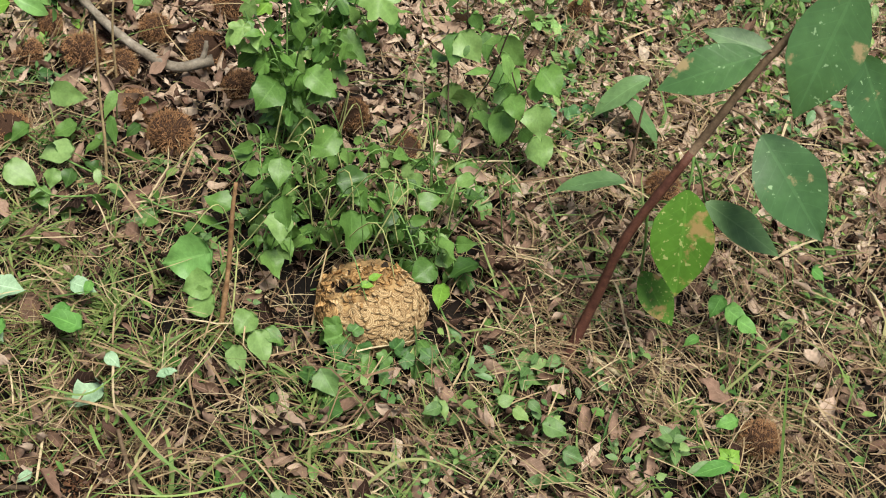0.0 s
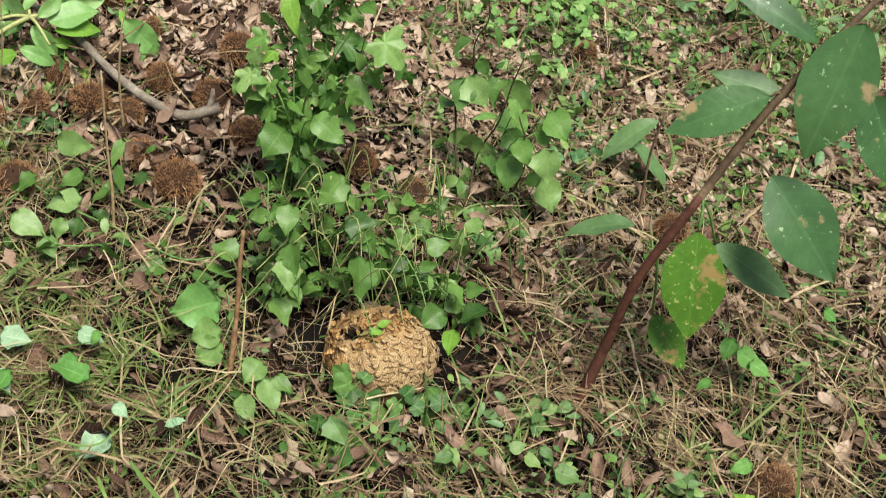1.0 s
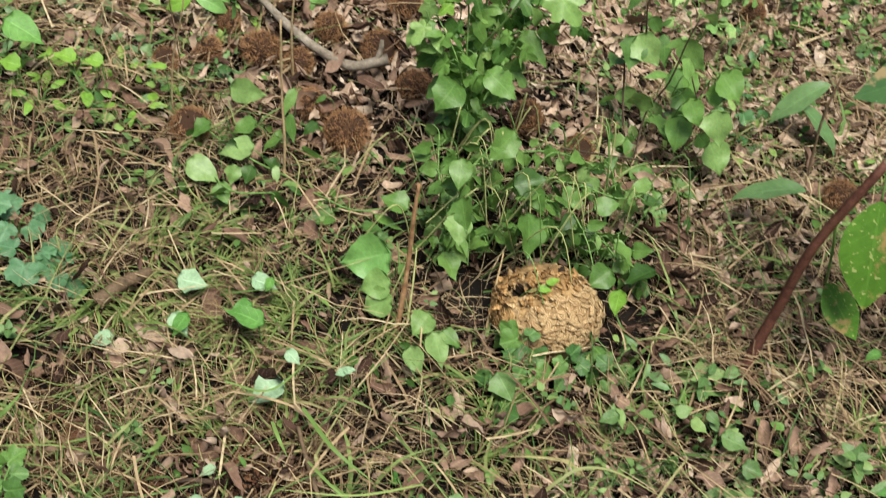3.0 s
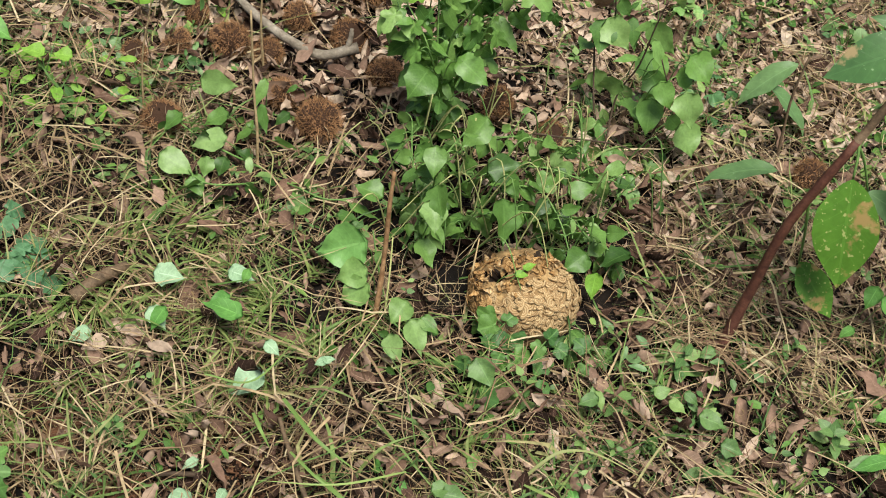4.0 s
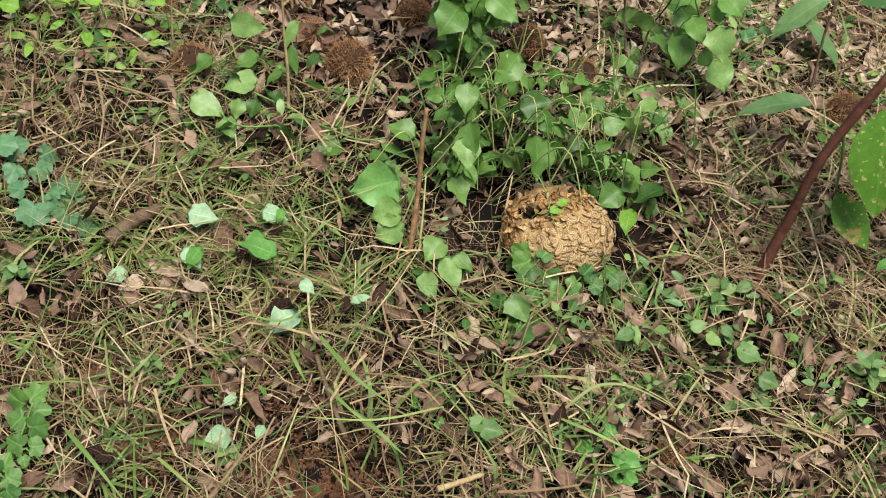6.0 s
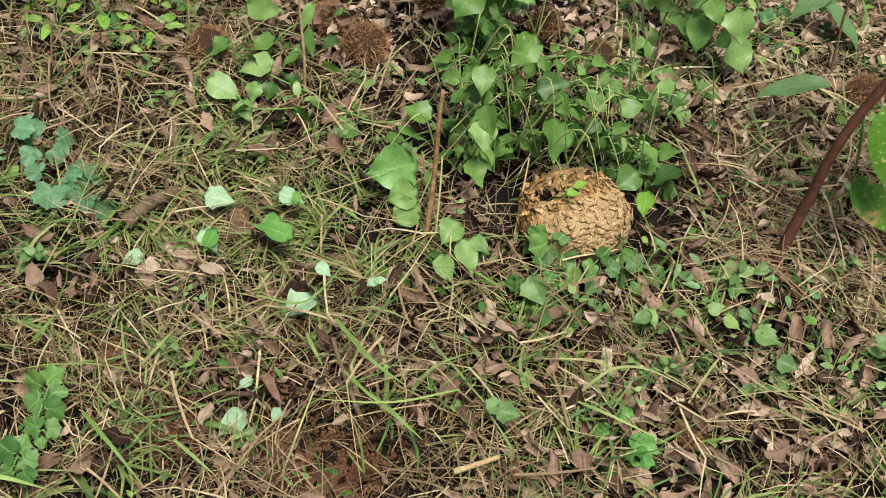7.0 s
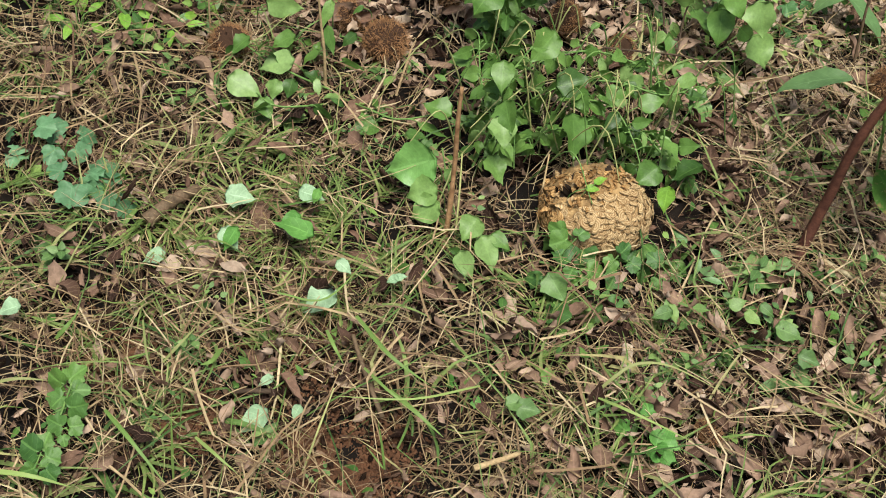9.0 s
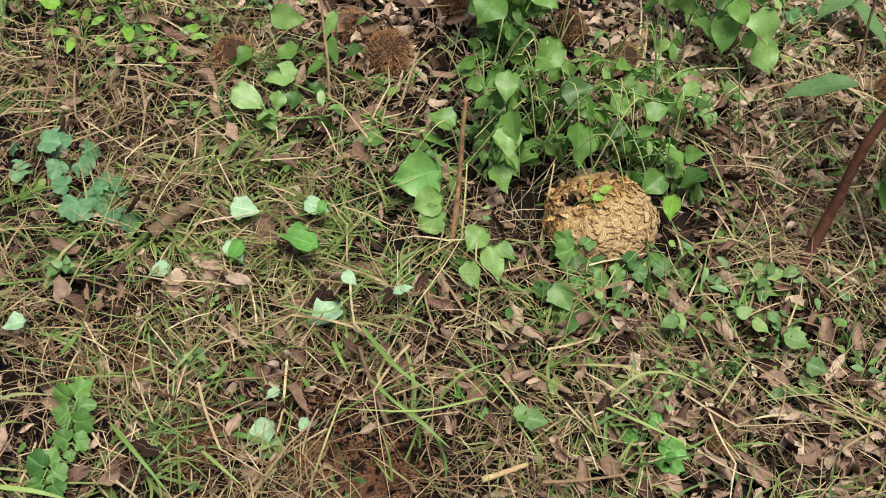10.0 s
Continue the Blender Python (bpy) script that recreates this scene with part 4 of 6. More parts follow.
heroes(wrapped, [
    (-0.098, 1.236, 0.050, -0.110, 1.207, 0.032, 6), (-0.080, 1.206, 0.050, -0.050, 1.174, 0.030, 0), (-0.101, 1.177, 0.045, -0.078, 1.150, 0.029, 0), (-0.107, 1.187, 0.040, -0.125, 1.184, 0.038, 1), (-0.068, 1.220, 0.050, -0.040, 1.210, 0.043, 0), (-0.222, 1.348, 0.060, -0.192, 1.351, 0.062, 0), (-0.085, 1.196, 0.040, -0.078, 1.211, 0.049, 0), (-0.092, 1.141, 0.030, -0.079, 1.135, 0.026, 0)], 0.92)
spreading = vine((-0.42, 1.44, 0), "spreading vine with round leaves low over the litter", [
    [(-0.36, 1.45, 0.0), (-0.41, 1.43, 0.03), (-0.46, 1.44, 0.035), (-0.51, 1.46, 0.04)],
    [(-0.36, 1.42, 0.0), (-0.38, 1.38, 0.025), (-0.42, 1.36, 0.03), (-0.46, 1.38, 0.03)],
    [(-0.34, 1.44, 0.0), (-0.3, 1.41, 0.025), (-0.25, 1.4, 0.03), (-0.2, 1.42, 0.04)]], 0.034, 26, 25, stem_green, hang=0.3, face_up=0.75)
heroes(spreading, [
    (-0.486, 1.543, 0.050, -0.437, 1.545, 0.050, 0), (-0.494, 1.453, 0.050, -0.512, 1.434, 0.033, 2), (-0.438, 1.489, 0.045, -0.466, 1.472, 0.030, 0), (-0.425, 1.439, 0.045, -0.468, 1.423, 0.031, 0), (-0.395, 1.528, 0.090, -0.396, 1.500, 0.063, 3), (-0.389, 1.507, 0.060, -0.372, 1.482, 0.035, 3), (-0.486, 1.376, 0.040, -0.438, 1.370, 0.032, 0), (-0.432, 1.400, 0.035, -0.428, 1.381, 0.017, 2), (-0.410, 1.410, 0.035, -0.411, 1.392, 0.017, 2), (-0.396, 1.481, 0.035, -0.419, 1.463, 0.019, 1), (-0.356, 1.533, 0.040, -0.372, 1.517, 0.025, 1), (-0.361, 1.587, 0.050, -0.372, 1.576, 0.040, 3), (-0.354, 1.486, 0.030, -0.321, 1.480, 0.023, 3)], face_up=0.7)


# ---- single green leaves that lie about ----
def lying_leaves(rows, name, label, mat, face_up=0.8):
    r = np.random.default_rng(len(rows))
    for bx, by, bz, tx, ty, tz, kind in rows:
        b, t = Vector((bx, by, bz)), Vector((tx, ty, tz))
        root = thing(name, b, label, "leaf", label.split(" ")[0] + " leaves on the litter")
        face = Vector((0.0, -(1 - face_up), face_up)) + Vector(r.normal(size=3) * 0.15)
        leaf_on(root, vine_leaf[kind], leaf_pose(b, t, face) @ Matrix.Scale((t - b).length, 4), mat, "blade")
        foot = b + (b - t).normalized() * 0.015
        foot.z = 0.0
        part("petiole", tube_mesh("petiole", [(0, 0, 0), tuple((foot - b) * 0.5 + Vector((0, 0, 0.003))), tuple(foot - b)], 0.0009, 0.0007, 4, 3, cap=False), stem_green, root)


lying_leaves([
    (-0.243, 1.065, 0.035, -0.273, 1.037, 0.018, 2), (-0.265, 0.872, 0.030, -0.286, 0.846, 0.014, 0), (-0.227, 0.894, 0.030, -0.231, 0.880, 0.021, 0), (-0.171, 1.115, 0.040, -0.183, 1.107, 0.035, 0), (-0.171, 1.115, 0.040, -0.158, 1.121, 0.044, 0), (-0.460, 1.047, 0.040, -0.482, 1.033, 0.032, 0), (-0.272, 0.922, 0.030, -0.287, 0.910, 0.023, 1), (-0.247, 1.113, 0.040, -0.227, 1.105, 0.035, 0), (-0.414, 1.167, 0.045, -0.379, 1.171, 0.047, 2), (-0.588, 0.910, 0.040, -0.611, 0.898, 0.033, 2), (-0.398, 1.101, 0.050, -0.372, 1.087, 0.041, 0), (-0.326, 1.202, 0.050, -0.294, 1.202, 0.050, 0)], "fallen_green_leaf", "pale green smooth leaf lying on litter", pale_leaf_mat)
lying_leaves([
    (0.175, 1.183, 0.045, 0.154, 1.171, 0.038, 0), (0.176, 1.191, 0.045, 0.192, 1.175, 0.035, 1), (0.171, 1.189, 0.045, 0.167, 1.198, 0.051, 1), (0.022, 0.972, 0.045, 0.050, 0.974, 0.047, 2), (0.009, 0.973, 0.045, 0.029, 0.983, 0.051, 2), (0.274, 1.214, 0.045, 0.298, 1.209, 0.042, 0), (0.318, 1.206, 0.045, 0.353, 1.204, 0.044, 0), (0.350, 1.171, 0.045, 0.377, 1.168, 0.044, 2), (0.253, 1.221, 0.045, 0.271, 1.233, 0.053, 0), (0.292, 1.236, 0.045, 0.313, 1.228, 0.040, 1), (0.318, 1.326, 0.045, 0.303, 1.312, 0.036, 0), (0.017, 1.183, 0.045, 0.044, 1.160, 0.031, 2)], "low_leaf", "green pointed weed leaf over dead leaves", weed_mat, 0.7)
lying_leaves([
    (-0.296, 1.127, 0.062, -0.345, 1.132, 0.069, 1), (-0.305, 1.201, 0.062, -0.307, 1.187, 0.048, 1), (-0.382, 1.098, 0.062, -0.392, 1.074, 0.043, 1), (-0.316, 1.148, 0.062, -0.337, 1.131, 0.050, 0), (0.564, 1.223, 0.052, 0.521, 1.206, 0.033, 3), (0.573, 1.305, 0.052, 0.549, 1.295, 0.040, 0), (0.535, 1.508, 0.072, 0.528, 1.485, 0.049, 0), (0.549, 1.490, 0.072, 0.588, 1.479, 0.063, 0), (0.567, 1.474, 0.072, 0.599, 1.468, 0.068, 0), (0.513, 1.447, 0.042, 0.495, 1.435, 0.030, 1), (0.688, 1.652, 0.052, 0.711, 1.645, 0.046, 0), (-0.806, 1.470, 0.102, -0.750, 1.466, 0.090, 0)], "low_leaf", "green leaf standing low among grass", weed_leaf_mat)
lying_leaves([
    (-0.772, 1.422, 0.072, -0.801, 1.419, 0.073, 2), (-0.711, 1.469, 0.072, -0.742, 1.469, 0.075, 2), (-0.673, 1.482, 0.072, -0.698, 1.479, 0.072, 2), (-0.591, 1.521, 0.067, -0.616, 1.516, 0.064, 3), (-0.748, 1.463, 0.072, -0.761, 1.456, 0.066, 3)], "low_leaf", "bright yellow-green round leaf over litter", bright_mat)

# ---- broken branch with large fresh leaves ----
fresh_leaf = [leaf_mesh("leaf", 1, w, "ellipse", 6, 12, 0.1 + 0.12 * s, d, 0, tw, 0.02, 0.06, s) for w, d, tw, s in ((0.56, 0.5, 0.3, 1), (0.42, 0.8, -0.5, 2), (0.36, 0.4, 0.4, 3), (0.46, 0.9, 0.3, 4))]
broken = thing("broken_leafy_branch", (-0.632, 1.777, 0.06), "broken branch tip with large fresh light green leaves", "branch")
for k in range(4):
    a = 0.4 + k * 1.7
    part("twig", tube_mesh("twig", [(0, 0, 0.01), (0.03 * math.cos(a), 0.03 * math.sin(a), 0.015), (0.07 * math.cos(a), 0.06 * math.sin(a), 0.0)], 0.0032, 0.002, 6, 4), stem_yellow, broken)
part("twig", tube_mesh("twig", [(0, 0, 0.01), (-0.03, -0.05, 0.0), (-0.06, -0.08, -0.045)], 0.004, 0.003, 6, 4), stem_yellow, broken)
part("twig", tube_mesh("twig", [(0.01, 0, 0.01), (-0.06, -0.03, 0.0), (-0.13, -0.05, -0.04)], 0.003, 0.0022, 6, 4), bark_grey, broken)
heroes(broken, [
    (-0.634, 1.777, 0.070, -0.696, 1.788, 0.091, 0), (-0.668, 1.782, 0.060, -0.724, 1.786, 0.072, 1), (-0.662, 1.762, 0.050, -0.741, 1.746, 0.041, 3), (-0.629, 1.816, 0.080, -0.634, 1.842, 0.110, 0), (-0.614, 1.821, 0.080, -0.532, 1.833, 0.083, 3), (-0.602, 1.777, 0.070, -0.538, 1.812, 0.101, 0), (-0.626, 1.768, 0.060, -0.575, 1.749, 0.032, 3), (-0.625, 1.719, 0.050, -0.564, 1.720, 0.043, 1), (-0.503, 1.853, 0.060, -0.435, 1.829, 0.024, 0), (-0.646, 1.783, 0.070, -0.636, 1.811, 0.101, 1), (-0.638, 1.776, 0.060, -0.680, 1.751, 0.037, 1), (-0.616, 1.768, 0.080, -0.584, 1.799, 0.112, 1), (-0.544, 1.807, 0.040, -0.527, 1.814, 0.046, 0)], 1.05, fresh_mat, fresh_leaf, False, 0.6, wild=0.35)
heroes(broken, [
    (-0.589, 1.772, 0.060, -0.525, 1.798, 0.081, 1), (-0.622, 1.705, 0.050, -0.661, 1.687, 0.035, 0), (-0.661, 1.833, 0.060, -0.643, 1.847, 0.073, 0), (-0.594, 1.771, 0.040, -0.556, 1.775, 0.040, 1)], 1.05, bright_mat, fresh_leaf, False, 0.6, wild=0.3)
broken_far = thing("broken_leafy_branch", (-0.86, 1.9, 0.05), "broken leafy twig with wide light green leaves", "branch")
part("twig", tube_mesh("twig", [(-0.05, -0.02, -0.045), (0, 0, 0), (0.03, 0.1, 0.02), (0.06, 0.16, 0.02)], 0.0035, 0.0022, 6, 4), stem_yellow, broken_far)
heroes(broken_far, [
    (-0.834, 1.853, 0.090, -0.741, 1.861, 0.087, 3), (-0.829, 1.869, 0.050, -0.735, 1.878, 0.049, 3), (-0.896, 1.827, 0.050, -0.856, 1.829, 0.047, 0), (-0.766, 1.950, 0.050, -0.746, 1.962, 0.062, 0), (-0.860, 1.834, 0.080, -0.901, 1.835, 0.087, 1), (-0.830, 2.010, 0.060, -0.752, 2.015, 0.056, 3), (-0.794, 1.974, 0.070, -0.737, 2.007, 0.101, 0), (-0.714, 2.094, 0.060, -0.651, 2.119, 0.081, 3)], 1.05, fresh_mat, fresh_leaf, False, 0.6, wild=0.35)


# ---- low seedling behind the sapling ----
slim_leaf = [leaf_mesh("leaf", 1, w, "ellipse", 6, 12, 0.2, d, 0, tw, 0.03, 0.05, s) for w, d, tw, s in ((0.4, 0.5, 0.2, 61), (0.36, 0.7, -0.3, 62), (0.34, 0.8, 0.2, 63), (0.42, 0.6, -0.2, 64))]
back_plant = thing("seedling", (0.39, 1.8, 0), "low seedling with long dull green leaves, one chewed", "seedling")
part("stem", tube_mesh("stem", [(0, 0, 0), (-0.01, 0.01, 0.06), (-0.02, 0.02, 0.13), (-0.02, 0.03, 0.2)], 0.0025, 0.0018, 6, 4), stem_brown, back_plant)
heroes(back_plant, [(0.380, 1.930, 0.111, 0.292, 1.876, 0.057, 1), (0.344, 1.900, 0.074, 0.451, 1.871, 0.046, 2), (0.364, 1.656, 0.110, 0.253, 1.640, 0.093, 1)], 1.05, dull_leaf_mat, slim_leaf, False, 0.92, wild=0.08)


# ---- plants with lobed and toothed leaves ----
lobed_leaf = [palmate_mesh("leaf", lobes, w, d, s) for lobes, w, d, s in ((5, 0.62, 0.3, 21), (3, 0.72, 0.4, 22), (5, 0.55, 0.2, 23))]
toothed_leaf = [leaf_mesh("leaf", 1, w, "toothed", 4, 16, 0.12, d, 0, 0.1, 0.02, 0.03, s) for w, d, s in ((0.75, 0.3, 4), (0.65, 0.5, 5))]


def rosette(name, at, label, leaves, mat, count, size, reach, height, seed, stem=stem_green):
    """A low plant: leaves on stalks that lean out from one foot."""
    r = np.random.default_rng(seed)
    root = thing(name, (at[0], at[1], float(ground_z(*at))), label, "weed", label)
    for k in range(count):
        a = k * 2.4 + r.normal() * 0.3
        h, d = height * (0.5 + 0.7 * r.random()), reach * (0.4 + 0.7 * r.random())
        b = Vector((d * math.cos(a), d * math.sin(a), h))
        part("stem", tube_mesh("stem", [(0, 0, -0.005), (b.x * 0.4, b.y * 0.4, h * 0.8), tuple(b)], 0.0011, 0.0008, 4, 4, cap=False), stem, root)
        s = size * (0.7 + 0.5 * r.random())
        t = b + Vector((math.cos(a), math.sin(a), -0.25 + 0.3 * r.normal())) * s
        m = leaf_pose(b, t, Vector((0, -0.35, 0.8)) + Vector(r.normal(size=3) * 0.2)) @ Matrix.Scale(s, 4)
        ob = part("leaf", leaves[r.integers(len(leaves))], mat, root)
        ob.matrix_basis = m
    return root


for k, (x, y, c, s) in enumerate([(0.02, 1.262, 4, 0.034), (0.045, 1.245, 3, 0.032), (0.105, 1.27, 4, 0.03), (0.03, 1.18, 3, 0.036), (0.155, 1.278, 4, 0.026), (0.075, 1.2, 3, 0.026)]):
    rosette("lobed_weed", (x, y), "low weed with lobed dark green leaves by the nest", lobed_leaf, weed_dark_mat, c, s, 0.022, 0.035, 40 + k)
for k, (x, y, c, s) in enumerate([(0.17, 0.99, 3, 0.034), (0.19, 1.015, 3, 0.03), (-0.05, 0.99, 2, 0.02)]):
    rosette("lobed_weed", (x, y), "low weed with lobed light green leaves in dead leaves", lobed_leaf, weed_leaf_mat, c, s, 0.02, 0.03, 50 + k)
for k, (x, y, c) in enumerate([(-0.571, 1.134, 5), (-0.61, 1.14, 4), (-0.66, 1.19, 4), (-0.71, 1.19, 4)]):
    rosette("lobed_weed", (x, y), "low weed with rounded blue-green leaflets in straw", lobed_leaf, clover_mat, c, 0.034, 0.022, 0.05, 60 + k)
upright = thing("toothed_weed", (-0.475, 0.78, 0.0), "upright weed with toothed blue-green leaves in grass", "weed")
part("stem", tube_mesh("stem", [(0, -0.03, 0), (0.0, -0.02, 0.03), (0.002, 0.01, 0.055), (0.004, 0.03, 0.075)], 0.0018, 0.0012, 5, 4), stem_green, upright)
heroes(upright, [
    (-0.482, 0.816, 0.055, -0.508, 0.821, 0.058, 0), (-0.484, 0.820, 0.055, -0.469, 0.840, 0.067, 2), (-0.478, 0.806, 0.055, -0.491, 0.788, 0.044, 0), (-0.478, 0.810, 0.055, -0.454, 0.817, 0.060, 1), (-0.470, 0.788, 0.055, -0.447, 0.797, 0.060, 0), (-0.460, 0.764, 0.055, -0.483, 0.767, 0.057, 2), (-0.458, 0.765, 0.055, -0.441, 0.772, 0.059, 0), (-0.460, 0.756, 0.055, -0.452, 0.745, 0.048, 1), (-0.470, 0.724, 0.055, -0.497, 0.729, 0.059, 0), (-0.471, 0.726, 0.055, -0.470, 0.745, 0.067, 2), (-0.468, 0.723, 0.055, -0.446, 0.722, 0.054, 0), (-0.466, 0.709, 0.055, -0.483, 0.698, 0.048, 1), (-0.460, 0.710, 0.055, -0.443, 0.701, 0.049, 0)], 1.08, weed_dark_mat, lobed_leaf, face_up=0.62, wild=0.25)
front = thing("lobed_weed", (0.035, 1.262, 0.0), "low weed with lobed dark green leaves against the nest", "weed")
heroes(front, [
    (0.029, 1.263, 0.040, 0.009, 1.250, 0.032, 0), (0.032, 1.263, 0.035, 0.021, 1.244, 0.023, 2), (0.036, 1.257, 0.050, 0.044, 1.269, 0.057, 0), (0.038, 1.267, 0.030, 0.061, 1.251, 0.020, 2), (0.024, 1.265, 0.045, -0.000, 1.267, 0.046, 1), (0.094, 1.260, 0.030, 0.086, 1.248, 0.023, 0), (0.096, 1.257, 0.040, 0.105, 1.270, 0.048, 2), (0.110, 1.261, 0.030, 0.126, 1.257, 0.028, 0), (0.154, 1.272, 0.030, 0.137, 1.278, 0.034, 2)], 1.3, weed_dark_mat, lobed_leaf, face_up=0.55, wild=0.25)


# ---- leafy weeds in clumps ----
point_leaf = [leaf_mesh("leaf", 1, w, "ovate", 4, 9, 0.2, d, 0, tw, 0.04, 0.06, s) for w, d, tw, s in ((0.44, 0.3, 0.2, 1), (0.36, 0.6, -0.2, 2), (0.52, 0.4, 0.1, 3))]
r = np.random.default_rng(90)
for k in range(15):
    x, y = r.normal(0.15, 0.09), r.normal(2.36, 0.12)
    rosette("leafy_weed", (x, y), "light green leafy weed in a clump on leaf carpet", lobed_leaf, far_weed_one, int(r.integers(8, 14)), 0.023, 0.05, 0.08, 300 + k)
for k, (x, y) in enumerate([(-0.792, 1.510), (-0.758, 1.506), (-0.702, 1.529), (-0.669, 1.547), (-0.619, 1.558), (-0.697, 1.481), (-0.793, 1.459), (-0.743, 1.429), (-0.612, 1.470), (-0.565, 1.759), (-0.879, 1.890), (-0.779, 1.774), (-0.615, 2.041), (-0.562, 2.043), (-0.529, 1.920)]):
    rosette("leafy_weed", (x, y), "low weed with bright yellow-green leaves in straw", point_leaf, bright_mat, int(r.integers(3, 6)), 0.03, 0.026, 0.04, 340 + k)
for k, (x, y) in enumerate([(-0.553, 1.608), (-0.576, 1.574), (-0.545, 1.635), (-0.583, 1.527), (-0.662, 1.603), (-0.693, 1.601), (-0.824, 1.538), (-0.763, 1.602), (-0.783, 1.422), (-0.719, 1.587), (-0.509, 1.662), (-0.545, 1.682), (-0.686, 1.604), (-0.710, 1.575), (-0.773, 1.667), (-0.834, 1.860), (-0.623, 2.006), (-1.022, 1.803), (-0.933, 1.693), (-0.825, 1.654), (-0.929, 1.802), (-0.894, 1.582)]):
    rosette("leafy_weed", (x, y), "low weed with small dull grey-green leaves in litter", point_leaf, dull_leaf_mat, int(r.integers(4, 8)), 0.024, 0.022, 0.03, 370 + k)


for k in range(9):
    x, y = r.normal(0.6, 0.07), r.normal(2.48, 0.09)
    rosette("leafy_weed", (x, y), "dense dark green leafy weed in shade", point_leaf, weed_mat, int(r.integers(8, 13)), 0.034, 0.05, 0.1, 500 + k)
small_slim = thing("small_weed", (0.57, 1.235, 0.0), "small weed with a long grey-green leaf and round bright leaves", "weed")
heroes(small_slim, [(0.555, 1.235, 0.035, 0.52, 1.212, 0.03, 3)], 1.0, dull_leaf_mat, slim_leaf, face_up=0.8)
heroes(small_slim, [(0.57, 1.24, 0.04, 0.556, 1.224, 0.036, 2), (0.575, 1.245, 0.04, 0.59, 1.234, 0.036, 2), (0.575, 1.25, 0.04, 0.586, 1.264, 0.044, 2), (0.57, 1.25, 0.04, 0.556, 1.258, 0.042, 2)], 1.0, bright_mat, face_up=0.8)


for k, (x, y) in enumerate([(0.16, 1.3), (0.205, 1.315), (0.25, 1.32), (0.274, 1.318), (0.255, 1.274), (0.272, 1.225), (0.311, 1.225), (0.35, 1.321)]):
    rosette("leafy_weed", (x, y), "low grey-green weed with narrow leaves in dead leaves", point_leaf, dull_leaf_mat if k % 3 else weed_mat, int(r.integers(4, 7)), 0.023, 0.03, 0.045, 540 + k, twig_dark if k % 2 else stem_green)
base_weeds = [rosette("leafy_weed", at, "low dull green weed with pointed leaves among litter", shape, mat, c, size, 0.035, 0.05, 400 + k)
              for k, (at, shape, mat, c, size) in enumerate([((0.5, 2.2), toothed_leaf, weed_mat, 7, 0.036), ((0.62, 2.35), point_leaf, weed_mat, 8, 0.034), ((0.42, 2.5), lobed_leaf, weed_blue_mat, 6, 0.036), ((0.7, 2.1), point_leaf, weed_blue_mat, 6, 0.03)])]
for k in range(52):
    x, y = r.uniform(0.2, 0.85), r.uniform(1.85, 2.95)
    copy_thing(base_weeds[k % 4], Matrix.Translation((x, y, float(ground_z(x, y)))) @ Matrix.Rotation(r.uniform(0, 6.28), 4, "Z") @ Matrix.Scale(r.uniform(0.45, 0.85), 4))


# ---- dry stalks ----
def stalk(points, r0, r1, mat, label):
    o = np.array(points[0])
    root = thing("dry_stalk", points[0], label, "stalk")
    part("stem", tube_mesh("stem", [np.array(p) - o for p in points], r0, r1, 7, 6, 0.07, 5), mat, root)


stalk([(-0.131, 1.225, -0.01), (-0.136, 1.245, 0.05), (-0.143, 1.265, 0.11), (-0.152, 1.28, 0.18), (-0.156, 1.29, 0.225)], 0.004, 0.0028, stem_orange, "dry orange-brown broken stalk standing upright")
stalk([(-0.369, 1.448, -0.01), (-0.378, 1.455, 0.06), (-0.393, 1.465, 0.13), (-0.411, 1.47, 0.26)], 0.0025, 0.0014, stem_dry, "thin yellow-brown dry stalk standing in leaves")
stalk([(-0.562, 1.493, -0.01), (-0.57, 1.5, 0.1), (-0.56, 1.5, 0.22), (-0.575, 1.52, 0.36)], 0.0016, 0.0007, stem_dry, "thin tan dry stem standing beside a burr")
stalk([(-0.43, 1.66, -0.01), (-0.445, 1.66, 0.1), (-0.45, 1.67, 0.2)], 0.0022, 0.0011, stem_dry, "thin pale dry stem standing in litter")
stalk([(-0.59, 1.6, -0.01), (-0.62, 1.6, 0.13), (-0.66, 1.62, 0.32)], 0.0009, 0.0005, stem_brown, "thin dark bare stem standing in litter")
stalk([(-0.12, 1.24, -0.005), (-0.13, 1.27, 0.06), (-0.14, 1.3, 0.1)], 0.0016, 0.001, stem_yellow, "thin yellow-green stem beside a dry stalk")
stalk([(-0.162, 1.25, -0.005), (-0.152, 1.27, 0.05), (-0.145, 1.3, 0.1)], 0.0013, 0.0009, stem_yellow, "thin yellow-green stem beside a dry stalk")
stalk([(-0.02, 1.3, -0.005), (-0.025, 1.33, 0.04), (-0.03, 1.37, 0.075)], 0.0016, 0.0012, stem_dry, "thin straw leaning on the nest")
stalk([(-0.2, 0.83, -0.005), (-0.195, 0.86, 0.04), (-0.19, 0.9, 0.08)], 0.0016, 0.001, stem_yellow, "thin yellow-green stem standing in grass")


# ---- twigs and bark that lie about ----
def lying(name, points, r0, r1, mat, label, category="twig"):
    o = np.array((*points[0][:2], 0))
    root = thing(name, tuple(o), label, category)
    part("wood", tube_mesh("wood", [np.array(p) - o for p in points], r0, r1, 8, 5, 0.05, 6), mat, root)


lying("twig", [(-0.315, 0.892, 0.02), (-0.29, 0.9, 0.024), (-0.268, 0.91, 0.02)], 0.0022, 0.0036, twig_dark, "short dark twig lying on litter")
